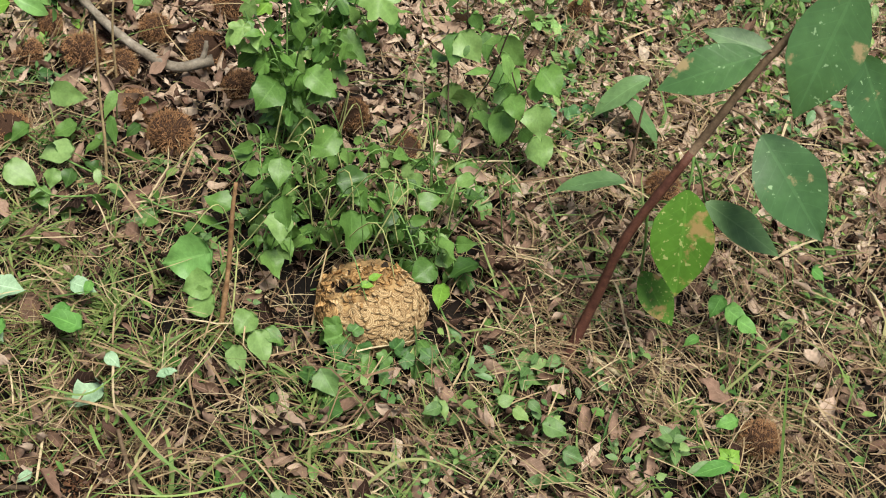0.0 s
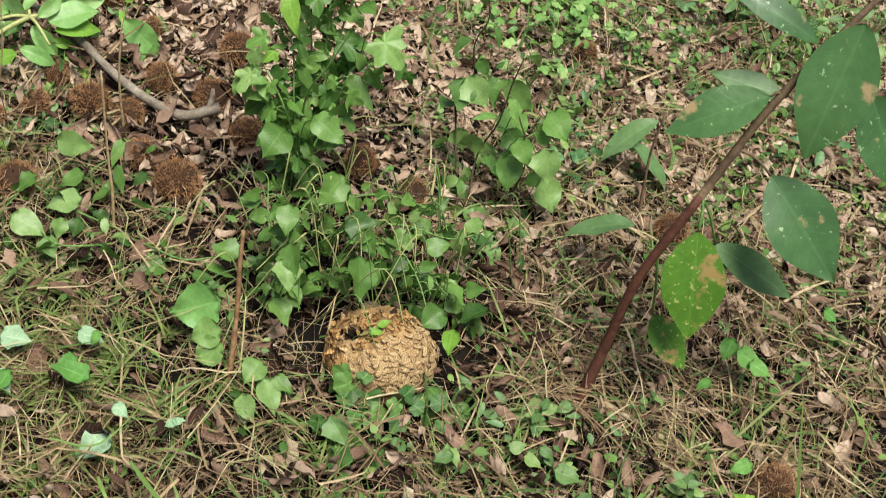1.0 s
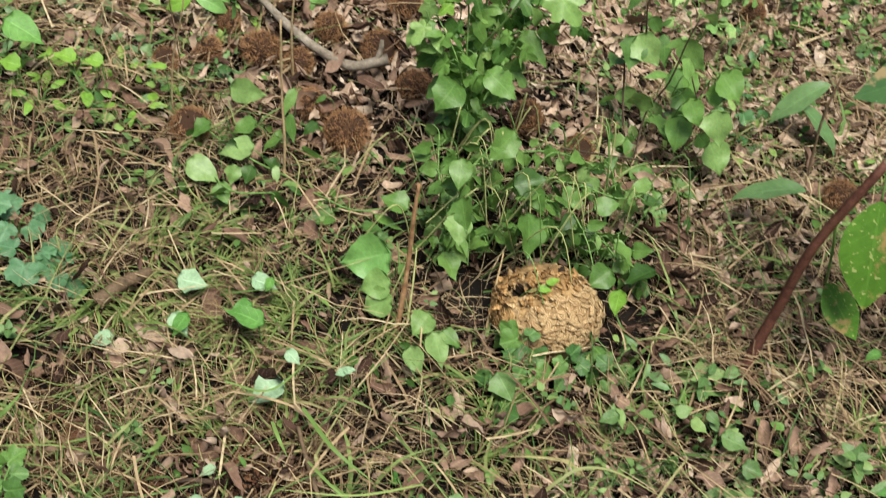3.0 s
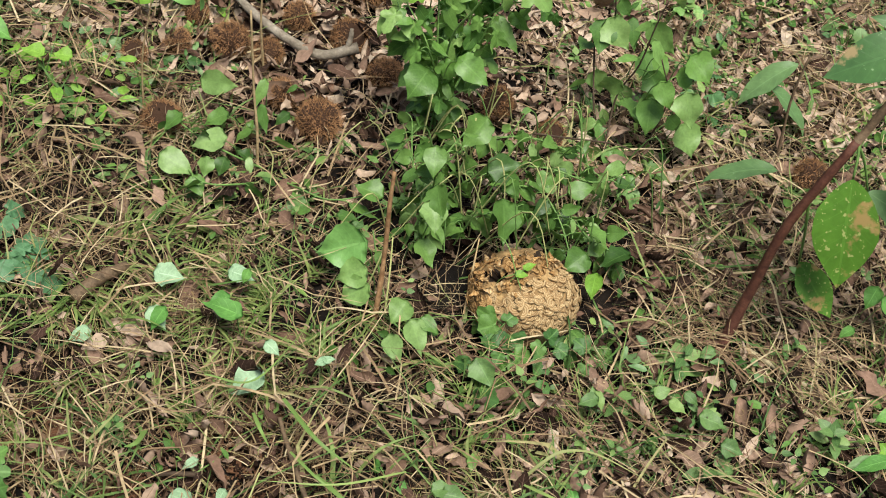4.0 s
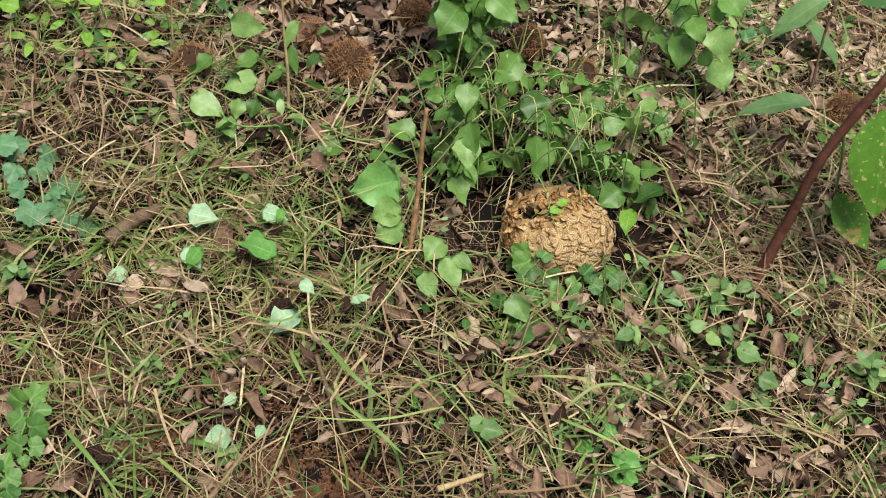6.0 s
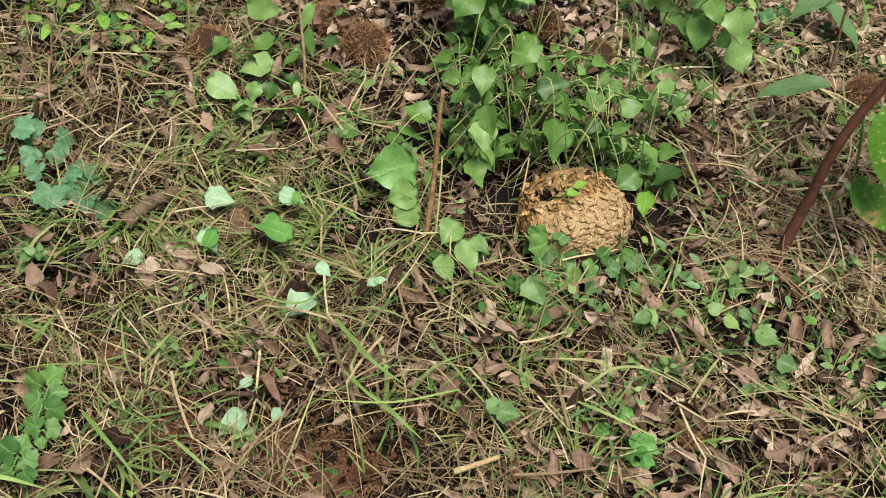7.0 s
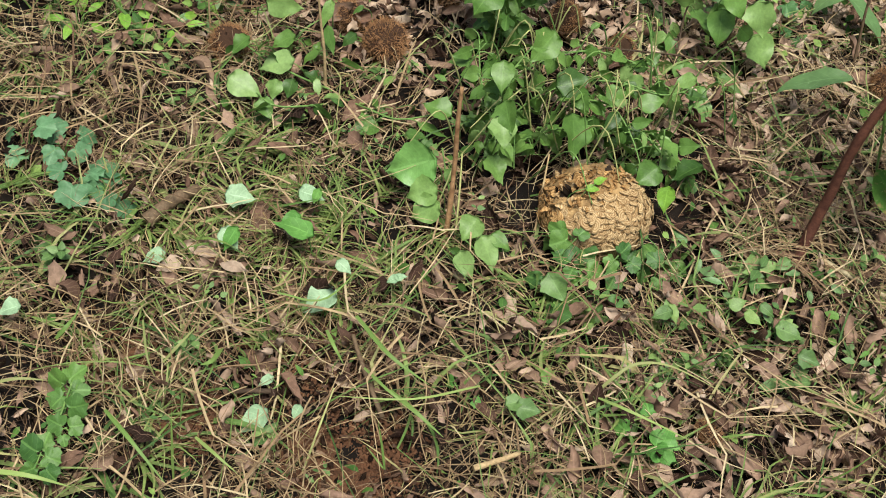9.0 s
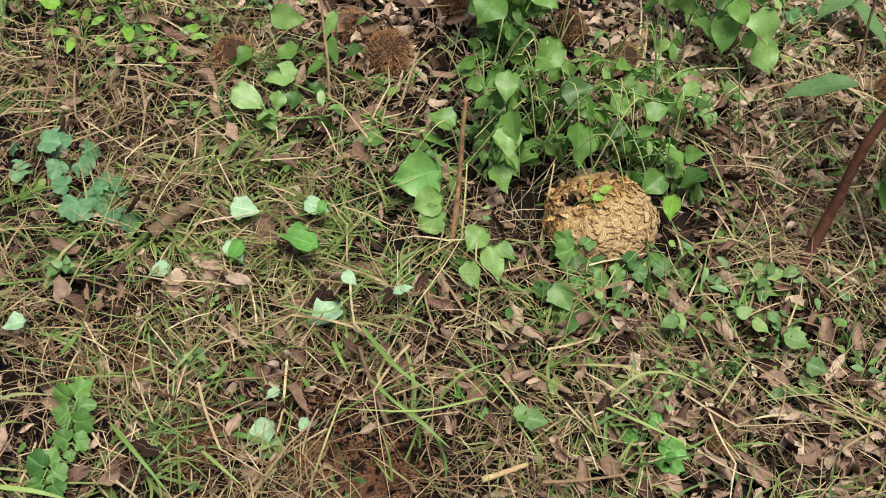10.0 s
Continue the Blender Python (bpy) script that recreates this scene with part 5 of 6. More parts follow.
lying("stick", [(-0.199, 1.02, 0.025), (-0.18, 0.99, 0.022), (-0.16, 0.961, 0.02), (-0.132, 0.925, 0.012)], 0.0028, 0.0036, stem_brown, "tan dry stick lying by a scraped hole")
lying("stick", [(-0.01, 0.888, 0.02), (0.015, 0.905, 0.024), (0.037, 0.925, 0.022)], 0.004, 0.003, stem_dry, "pale tan split stick lying in grass")
lying("bark_piece", [(-0.505, 1.105, 0.02), (-0.485, 1.14, 0.03), (-0.462, 1.178, 0.026)], 0.011, 0.007, stem_brown, "curled brown piece of bark in grass", "bark")
lying("split_wood", [(0.375, 1.368, 0.02), (0.415, 1.352, 0.022), (0.462, 1.342, 0.015)], 0.0045, 0.003, straw_wood, "pale split wood beside the sapling", "wood")
lying("twig", [(-0.45, 2.15, 0.025), (-0.43, 2.06, 0.03), (-0.4, 2.0, 0.025)], 0.0035, 0.0025, bark_grey, "thin bent grey twig on leaf carpet")
lying("twig", [(0.0, 1.585, 0.1), (0.06, 1.6, 0.1), (0.13, 1.64, 0.08), (0.18, 1.66, 0.05)], 0.0016, 0.0012, twig_dark, "thin dark twig through the vine tangle")
chips = np.random.default_rng(12)
for k in range(26):
    x, y = chips.uniform(-0.7, 0.6), chips.uniform(0.8, 2.4)
    a, L = chips.uniform(0, 6.28), chips.uniform(0.05, 0.14)
    z = float(ground_z(x, y)) + 0.026
    lying("twig", [(x, y, z), (x + L * 0.5 * math.cos(a), y + L * 0.5 * math.sin(a), z + chips.uniform(0, 0.012)), (x + L * math.cos(a + 0.2), y + L * math.sin(a + 0.2), z)], chips.uniform(0.0012, 0.0024), 0.001, [twig_dark, stem_brown, twig_dark][k % 3], "thin bare twig lying on litter")

# ---- seedlings and small weeds ----
small_leaf = [leaf_mesh("leaf", 1, w, sh, 2, 6, 0.15, d, 0, 0.1, 0.02, 0.02, s) for w, sh, d, s in ((0.6, "ovate", 0.3, 1), (0.5, "ellipse", 0.4, 2), (0.75, "heart", 0.2, 3))]


def seedling(at, label, pairs, height, leaf, mat, stem, seed, spread_out=0.9):
    """A thin upright stem with pairs of small leaves."""
    r = np.random.default_rng(seed)
    root = thing("small_weed", (*at, float(ground_z(*at))), label, "weed", "small weeds")
    lean = r.normal(size=2) * 0.25
    part("stem", tube_mesh("stem", [(0, 0, -0.005), (lean[0] * height * 0.3, lean[1] * height * 0.3, height * 0.5), (lean[0] * height, lean[1] * height, height)], 0.0012, 0.0007, 4, 3, cap=False), stem, root)
    for k in range(pairs):
        f = (k + 1) / pairs
        c = Vector((lean[0] * height * f * f, lean[1] * height * f * f, height * (0.25 + 0.75 * f)))
        a = k * 1.57 + r.normal() * 0.3
        for s in (0, math.pi):
            d = Vector((math.cos(a + s), math.sin(a + s), 0.15 + 0.35 * f * r.random()))
            size = leaf * (1.15 - 0.45 * f) * (0.75 + 0.5 * r.random())
            b = c + d * size * 0.15
            ob = part("leaf", small_leaf[r.integers(3)], None, root)
            ob.matrix_basis = leaf_pose(b, b + d * spread_out, Vector((0, -0.2, 1)) + Vector(r.normal(size=3) * 0.25)) @ Matrix.Scale(size, 4)
    return root


for me in small_leaf:
    me.materials.append(weed_mat)
kinds = [seedling((0.2, 1.2), "small weed with paired green leaves on a thin stem", 3, 0.05, 0.03, weed_mat, stem_green, 1),
         seedling((0.28, 1.31), "small weed with paired grey-green leaves, many together", 4, 0.055, 0.032, weed_mat, stem_green, 2),
         seedling((0.42, 1.2), "small weed with tiny leaves on a dark stem", 3, 0.085, 0.02, weed_mat, twig_dark, 3),
         seedling((0.35, 1.15), "small weed with broad green leaves near the ground", 2, 0.03, 0.036, weed_mat, stem_green, 4),
         seedling((0.5, 1.25), "small branching weed with narrow green leaves", 5, 0.08, 0.026, weed_mat, stem_green, 5)]


def blob(x, y, cx, cy, s):
    return np.exp(-((x - cx) ** 2 + (y - cy) ** 2) / (2 * s * s))


def weedy(x, y):
    return np.clip(0.1 + 0.5 * blob(x, y, 0.28, 1.27, 0.1) + 0.3 * blob(x, y, 0.55, 1.15, 0.2) + 0.7 * blob(x, y, 0.65, 2.0, 0.3) + 1.0 * blob(x, y, 0.15, 2.38, 0.2) + 0.8 * blob(x, y, 0.5, 2.5, 0.3)
                   + 0.8 * blob(x, y, -0.62, 1.6, 0.16) + 0.9 * blob(x, y, -0.88, 1.85, 0.25) + 0.3 * blob(x, y, 0.2, 1.9, 0.2) + 0.3 * blob(x, y, -0.3, 1.2, 0.2) + 0.4 * blob(x, y, 0.1, 1.2, 0.1) + 0.4 * blob(x, y, -0.25, 1.42, 0.1) + 0.6 * blob(x, y, 0.24, 1.29, 0.05) + 0.35 * blob(x, y, 0.32, 1.2, 0.08) + 0.3 * blob(x, y, 0.55, 1.4, 0.15) - 0.3 * blob(x, y, -0.35, 2.0, 0.25), 0, 1)


r = np.random.default_rng(31)
made = 0
while made < 260:
    x, y = r.uniform(-1.05, 0.95), r.uniform(0.7, 2.9)
    if r.random() > float(weedy(x, y)) or (x - 0.05) ** 2 + (y - 1.34) ** 2 < 0.009:
        continue
    k = kinds[r.integers(5)]
    far = 1.0 + 0.35 * max(0.0, y - 1.8)
    copy_thing(k, Matrix.Translation((x, y, float(ground_z(x, y)))) @ Matrix.Rotation(r.uniform(0, 6.28), 4, "Z") @ Matrix.Scale(far * r.uniform(0.4, 0.75), 4))
    made += 1


# ---- litter, straw and grass ----
def fields(n, lo=(-1.6, 0.4), hi=(1.6, 3.7), keep=None):
    """Random places over the plan, thinned by keep(x, y)."""
    x, y = rng.uniform(lo[0], hi[0], n), rng.uniform(lo[1], hi[1], n)
    # an uneven edge, thinning outwards
    fray = rng.normal(0, 0.1, n) + 0.08 * np.sin(9 * y) * np.cos(7 * x)
    ok = (x > -0.72 - 0.42 * (y - 0.6) + fray) & (x < 0.84 + 0.42 * (y - 0.9) + fray) & (y > 0.62 + fray * 0.6) & (y < 3.2 + 2 * fray)
    # nothing grows through the nest
    ok &= ((x - 0.051) / 0.085) ** 2 + ((y - 1.335) / 0.08) ** 2 > 1
    # thins out towards its limits
    ok &= rng.random(n) < np.clip(np.minimum(np.minimum(x - lo[0], hi[0] - x), hi[1] - y) / 0.4, 0, 1) ** 0.7
    if keep is not None:
        ok &= rng.random(n) < keep(x, y)
    return x[ok], y[ok]


def bare(x, y):
    # cleared round (-0.065, 1.39) so that near-black soil stands in for shade
    return np.clip(1 - 1.0 * blob(x, y, -0.158, 0.885, 0.042) - 0.6 * blob(x, y, -0.345, 0.85, 0.03) - 0.5 * blob(x, y, -0.46, 0.92, 0.03) - 0.9 * blob(x, y, -0.065, 1.39, 0.05) - 0.5 * blob(x, y, 0.17, 1.38, 0.04) - 0.6 * blob(x, y, -0.2, 1.43, 0.04), 0, 1)


def grassy(x, y):
    return np.clip(0.42 + 0.75 * blob(x, y, -0.62, 1.2, 0.25) + 0.6 * blob(x, y, -0.25, 0.95, 0.3) + 0.5 * blob(x, y, 0.6, 1.45, 0.25) + 0.3 * blob(x, y, 0.35, 1.75, 0.2) - 0.5 * blob(x, y, -0.4, 1.9, 0.3) - 0.5 * blob(x, y, -0.16, 1.04, 0.08) - 0.4 * blob(x, y, -0.14, 0.88, 0.05) + 0.15 * blob(x, y, 0.2, 1.1, 0.15) - 0.4 * blob(x, y, 0.22, 1.41, 0.08) + 0.6 * blob(x, y, 0.5, 1.7, 0.25) + 0.35 * blob(x, y, 0.9, 2.1, 0.4) + 0.5 * blob(x, y, -0.85, 1.65, 0.25), 0.04, 1)


def clump(x, y, k):
    """Uneven patches, a hand or two across."""
    return np.clip(0.62 + 0.75 * (np.sin(17 * x + 6 * y + k) * np.sin(14 * y - 8 * x + 2 * k) + 0.5 * np.sin(35 * x - 22 * y + 3 * k)), 0.1, 1)


def litter(name, n, lo, hi, sizes, material, keep, lift, label, seed, wide=0.3, stand=1.0, fine=(3, 5)):
    kinds = []
    for s in range(14):
        r = np.random.default_rng(s + seed)
        kinds.append(leaf_arrays(1, wide + 0.25 * r.random(), ["ellipse", "ovate", "ellipse", "round"][s % 4], *fine, 0.15 * r.normal(), r.normal() * 0.9, r.choice([-1, 1]) * (0.3 + 1.8 * r.random()), r.normal() * 1.0, 0.07, 0.1 * r.normal(), s, 0.03))
    x, y = fields(n, lo, hi, keep)
    n = len(x)
    ob = scatter(name, kinds, np.stack([x, y, ground_z(x, y) + rng.uniform(0.0, lift, n)], 1), rng.uniform(0, 6.28, n), rng.normal(0, 0.3 * stand, n), rng.normal(0, 0.6 * stand, n), rng.uniform(*sizes, n), material)
    tagged(ob, label, "leaf litter", kind="stuff")


def leafy(x, y):
    """Where dead leaves lie thick and whole."""
    return np.clip(0.4 + 0.9 * blob(x, y, 0.35, 1.02, 0.16) + 0.45 * blob(x, y, 0.12, 1.1, 0.12) + 0.8 * blob(x, y, 0.26, 1.42, 0.1) + 0.5 * blob(x, y, -0.35, 1.55, 0.14) + 0.35 * blob(x, y, -0.5, 1.05, 0.12) + 0.3 * blob(x, y, -0.2, 1.1, 0.1) + 0.7 * np.clip((y - 1.45) * 2.5, 0, 1) - 0.15 * grassy(x, y), 0, 1)


litter("leaf_litter", 17000, (-1.6, 0.4), (1.6, 3.7), (0.024, 0.062), dead_leaf_mat, lambda x, y: leafy(x, y) * bare(x, y) * (1 - 0.8 * np.clip((y - 1.5) * 2.5, 0, 1)), 0.042, "curled brown dead leaves covering the ground", 0, 0.28, 1.35, (4, 7))
litter("leaf_pieces", 26000, (-1.5, 0.4), (1.5, 3.0), (0.012, 0.03), dead_leaf_mat, lambda x, y: np.clip(0.3 + 0.5 * leafy(x, y), 0, 1) * bare(x, y) * (1 - 0.8 * np.clip((y - 1.5) * 2.5, 0, 1)), 0.034, "torn brown pieces of dead leaves in the litter", 60, 0.4, 1.0)
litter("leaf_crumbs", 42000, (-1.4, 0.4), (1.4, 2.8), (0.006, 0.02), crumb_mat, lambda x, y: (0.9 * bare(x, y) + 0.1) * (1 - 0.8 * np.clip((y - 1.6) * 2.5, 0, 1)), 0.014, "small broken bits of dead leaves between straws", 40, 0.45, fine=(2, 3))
# thinned round (0.62, 3.0): bare dark soil stands in for shade there
litter("pale_leaf_litter", 70000, (-1.7, 0.4), (1.7, 3.9), (0.018, 0.055), pale_lit_litter_mat, lambda x, y: np.clip(np.clip((y - 1.5 - 0.1 * x) * 1.8, 0, 1) * 0.8 + 0.22 * blob(x, y, 0.38, 1.04, 0.14) + 0.1 * blob(x, y, 0.6, 1.5, 0.25) - 0.75 * blob(x, y, 0.62, 3.0, 0.2), 0, 1), 0.025, "pale pinkish-tan dead leaves in a loose carpet", 80, 0.34, 0.4, (2, 5))

litter("pale_leaf_crumbs", 50000, (-1.6, 1.4), (1.6, 3.6), (0.006, 0.02), pale_lit_litter_mat, lambda x, y: np.clip((y - 1.45) * 2 - 0.8 * blob(x, y, 0.62, 3.0, 0.2), 0, 0.9), 0.03, "small pale broken bits of dead leaves", 120, 0.45, fine=(2, 2))

straws = [ribbon_arrays(1, 0.011 + 0.008 * (s % 3), 5, 0.12 + 0.07 * (s % 4), 0.3 + 0.16 * s, s) for s in range(8)]
x, y = fields(100000, keep=lambda x, y: grassy(x, y) * bare(x, y) * clump(x, y, 1.0))
n = len(x)
ob = scatter("dry_grass", straws, np.stack([x, y, ground_z(x, y) + rng.uniform(0.012, 0.05, n)], 1), rng.uniform(0, 6.28, n), rng.normal(0, 0.15, n), rng.normal(0, 0.6, n), rng.uniform(0.02, 0.11, n), straw_mat)
tagged(ob, "dry tan grass straws lying over the litter", "dry grass", kind="stuff")

curls = [ribbon_arrays(1, 0.02 + 0.012 * (s % 3), 4, 0.5 + 0.2 * (s % 4), 1.2 + 0.5 * (s % 4), s + 160) for s in range(8)]
x, y = fields(60000, (-1.2, 0.5), (1.0, 2.2), lambda x, y: np.clip(0.9 * blob(x, y, -0.3, 0.95, 0.22) + 0.7 * blob(x, y, -0.7, 1.3, 0.25) + 0.6 * blob(x, y, 0.05, 0.98, 0.15) + 0.4 * blob(x, y, 0.55, 1.5, 0.25), 0, 1) * bare(x, y) * clump(x, y, 5.1))
n = len(x)
ob = scatter("fine_dry_grass", curls, np.stack([x, y, ground_z(x, y) + rng.uniform(0.01, 0.042, n)], 1), rng.uniform(0, 6.28, n), rng.normal(0, 0.4, n), rng.normal(0, 0.7, n), rng.uniform(0.012, 0.045, n), thatch_mat)
tagged(ob, "fine tangled tan and olive grass thatch", "dry grass", kind="stuff")

thin = [ribbon_arrays(1, 0.009 + 0.005 * (s % 3), 8, 0.1 + 0.06 * (s % 4), 0.15 + 0.12 * s, s + 240) for s in range(8)]
x, y = fields(800, (-1.0, 0.6), (1.0, 1.9), lambda x, y: np.clip(0.35 + 0.6 * grassy(x, y), 0, 1) * bare(x, y))
n = len(x)
ob = scatter("long_straws", thin, np.stack([x, y, ground_z(x, y) + rng.uniform(0.03, 0.055, n)], 1), rng.uniform(0, 6.28, n), rng.normal(0, 0.1, n), rng.normal(0, 0.4, n), rng.uniform(0.08, 0.2, n), straw_mat)
tagged(ob, "long thin dry straws lying over the litter", "dry grass", kind="stuff")

fibres = [ribbon_arrays(1, 0.016 + 0.012 * (s % 3), 3, 0.1 + 0.12 * (s % 3), 0.4 + 0.25 * s, s + 80) for s in range(8)]
x, y = fields(42000, keep=lambda x, y: np.clip(0.75 * bare(x, y) + 0.1, 0, 1) * clump(x, y, 0.4))
n = len(x)
ob = scatter("litter_fibres", fibres, np.stack([x, y, ground_z(x, y) + rng.uniform(0.008, 0.042, n)], 1), rng.uniform(0, 6.28, n), rng.normal(0, 0.2, n), rng.normal(0, 0.6, n), rng.uniform(0.012, 0.06, n), fibre_mat)
tagged(ob, "short brown dead stems and fibres in the litter", "leaf litter", kind="stuff")

blades = [ribbon_arrays(1, 0.024 + 0.024 * (s % 3), 6, 0.5 + 0.12 * (s % 5), 0.6 + 0.18 * s, s + 20) for s in range(8)]
# tufts: blades gather round scattered feet
fx, fy = fields(4600, keep=lambda x, y: np.clip(grassy(x, y) * 1.2, 0, 1) * clump(x, y, 2.3) * bare(x, y))
per = rng.integers(2, 9, len(fx))
x, y = np.repeat(fx, per) + rng.normal(0, 0.012, per.sum()), np.repeat(fy, per) + rng.normal(0, 0.012, per.sum())
n = len(x)
ob = scatter("grass", blades, np.stack([x, y, ground_z(x, y) + 0.008], 1), rng.uniform(0, 6.28, n), rng.normal(0, 0.25, n), rng.normal(0, 0.4, n), rng.uniform(0.03, 0.12, n), grass_mat)
tagged(ob, "thin green grass blades growing through the litter", "grass", kind="stuff")

# clear tufts of wide light blades
wide_blades = [ribbon_arrays(1, 0.028 + 0.013 * (s % 3), 5, 0.55 + 0.12 * (s % 4), 0.9 + 0.2 * (s % 3), s + 130) for s in range(6)]
r = np.random.default_rng(55)
made = 0
while made < 86:
    x, y = (r.normal(-0.2, 0.28), r.normal(0.95, 0.17)) if made < 26 else (r.normal(-0.38, 0.2), r.normal(1.17, 0.1)) if made < 62 else (r.uniform(-0.5, 0.65), r.uniform(1.0, 1.5))
    if y < 0.68 or float(bare(x, y)) < 0.6 or float(blob(x, y, -0.16, 1.04, 0.09)) > 0.5 or (x - 0.05) ** 2 + (y - 1.34) ** 2 < 0.02:
        continue
    c = int(r.integers(8, 20))
    spin = r.uniform(0, 6.28) + r.uniform(0, 3.4, c)
    ob = scatter("grass_tuft", wide_blades, np.stack([x + r.normal(0, 0.007, c), y + r.normal(0, 0.007, c), np.full(c, float(ground_z(x, y)) + 0.012)], 1), spin, r.normal(0, 0.2, c), r.normal(0, 0.3, c), r.uniform(0.04, 0.1, c), tuft_mat)
    tagged(ob, "tuft of light green grass blades in straw", "grass tuft", "green grass tufts")
    made += 1

long_blades = [ribbon_arrays(1, 0.008 + 0.005 * (s % 3), 9, 0.35 + 0.15 * (s % 4), 0.7 + 0.2 * (s % 5), s + 50) for s in range(8)]
x, y = fields(460, (-0.9, 0.7), (0.8, 1.9), lambda x, y: np.clip(grassy(x, y) * bare(x, y), 0, 1))
n = len(x)
ob = scatter("long_grass", long_blades, np.stack([x, y, ground_z(x, y) + 0.004], 1), rng.uniform(0, 6.28, n), rng.normal(0, 0.12, n), rng.normal(0, 0.3, n), rng.uniform(0.12, 0.24, n), grass_mat)
tagged(ob, "long bent green grass blades over the straw", "grass", kind="stuff")

bits = [leaf_arrays(1, 0.4 + 0.15 * (s % 3), ["ovate", "ellipse", "lobed"][s % 3], 2, 4, 0.25, 0.5, 0, 0.4, 0.06, 0.05, s) for s in range(6)]
x, y = fields(42000, keep=lambda x, y: weedy(x, y) * (0.4 + 0.7 * np.clip(y - 1.5, 0, 1)) * clump(x, y, 4.0))
n = len(x)
ob = scatter("ground_weeds", bits, np.stack([x, y, ground_z(x, y) + rng.uniform(0.01, 0.045, n)], 1), rng.uniform(0, 6.28, n), rng.normal(0.1, 0.5, n), rng.normal(0, 0.6, n), rng.uniform(0.008, 0.026, n), weed_bits_mat)
tagged(ob, "tiny green weed leaves growing over the litter", "ground weeds", kind="stuff")

x, y = fields(7000, (-1.2, 1.7), (1.4, 3.3), lambda x, y: 0.4 * np.clip(1.6 * blob(x, y, 0.16, 2.36, 0.12) + 0.25 * blob(x, y, 0.6, 2.6, 0.3) + 0.6 * blob(x, y, 0.72, 2.45, 0.1) + 0.4 * blob(x, y, -0.95, 2.0, 0.2) + 0.4 * blob(x, y, -0.75, 1.75, 0.15), 0, 1))
n = len(x)
ob = scatter("far_weeds", bits, np.stack([x, y, ground_z(x, y) + rng.uniform(0.02, 0.09, n)], 1), rng.uniform(0, 6.28, n), rng.normal(0.1, 0.5, n), rng.normal(0, 0.6, n), rng.uniform(0.012, 0.036, n), far_weed_mat)
tagged(ob, "light green leafy weeds in patches on the leaf carpet", "weeds", kind="stuff")

# ---- single blades that stand out ----
def grass_blade(points, width, mat, label):
    """One folded blade along a path, widest near its foot, its upper face to the sky."""
    C = smooth_path(points, 6)
    o = C[0].copy()
    T = np.gradient(C, axis=0)
    S = np.cross(T, np.array((0.0, -0.35, 1.0)))
    S /= np.linalg.norm(S, axis=1)[:, None] + 1e-9
    V, UV, k = [], [], len(C)
    for j in range(k):
        v = j / (k - 1)
        w = width / 2 * (1 - 0.9 * v ** 2.4) * (0.7 + 0.3 * min(1.0, 4 * v))
        for u in (-1, 0, 1):
            V.append(C[j] - o + S[j] * u * w + np.array((0, 0, 0.3 * w * abs(u))))
            UV.append(((u + 1) / 2, v))
    F = [(j * 3 + i, j * 3 + i + 1, j * 3 + i + 4, j * 3 + i + 3) for j in range(k - 1) for i in range(2)]
    root = thing("tall_grass", tuple(o), label, "grass", "single grass blades")
    part("blade", mesh_of("blade", np.array(V), np.array(F), np.array(UV)), mat, root)


grass_blade([(-0.201, 1.035, 0.045), (-0.144, 0.981, 0.060), (-0.089, 0.970, 0.040)], 0.006, tuft_one, "wide green grass blade lying over straw")
grass_blade([(-0.228, 0.998, 0.050), (-0.210, 0.970, 0.060), (-0.195, 0.964, 0.040)], 0.005, tuft_one, "wide green grass blade lying over straw")
grass_blade([(-0.030, 0.986, 0.045), (-0.102, 0.933, 0.055), (-0.192, 0.909, 0.050)], 0.003, tuft_one, "pale yellow-green grass blade arched over litter")
grass_blade([(-0.132, 0.946, 0.040), (-0.094, 0.914, 0.060), (-0.054, 0.901, 0.045)], 0.006, tuft_one, "wide green grass blade lying over straw")
grass_blade([(-0.170, 0.967, 0.040), (-0.130, 0.934, 0.055), (-0.095, 0.925, 0.045)], 0.004, tuft_one, "wide green grass blade lying over straw")
grass_blade([(-0.430, 0.803, 0.050), (-0.384, 0.767, 0.065), (-0.329, 0.739, 0.040)], 0.0055, tuft_one, "wide green grass blade lying over straw")
grass_blade([(-0.574, 0.794, 0.040), (-0.539, 0.809, 0.050), (-0.507, 0.822, 0.045)], 0.004, pale_blade, "pale yellow-green grass blade arched over litter")
grass_blade([(-0.521, 0.688, 0.050), (-0.470, 0.692, 0.060), (-0.426, 0.702, 0.045)], 0.006, tuft_one, "wide green grass blade lying over straw")
grass_blade([(-0.526, 0.882, 0.040), (-0.516, 0.893, 0.055), (-0.514, 0.923, 0.050)], 0.006, tuft_one, "wide green grass blade lying over straw")
grass_blade([(-0.439, 0.936, 0.050), (-0.412, 0.884, 0.055), (-0.398, 0.875, 0.030)], 0.003, pale_blade, "pale yellow-green grass blade arched over litter")
grass_blade([(-0.398, 0.896, 0.035), (-0.383, 0.917, 0.055), (-0.375, 0.952, 0.050)], 0.004, pale_blade, "pale yellow-green grass blade arched over litter")
grass_blade([(-0.324, 0.809, 0.040), (-0.293, 0.787, 0.055), (-0.262, 0.777, 0.045)], 0.0045, tuft_one, "wide green grass blade lying over straw")
grass_blade([(0.104, 1.028, 0.030), (0.125, 1.050, 0.055), (0.147, 1.070, 0.065), (0.189, 1.085, 0.060), (0.259, 1.085, 0.040)], 0.0045, pale_blade, "pale yellow-green grass blade arched over litter")
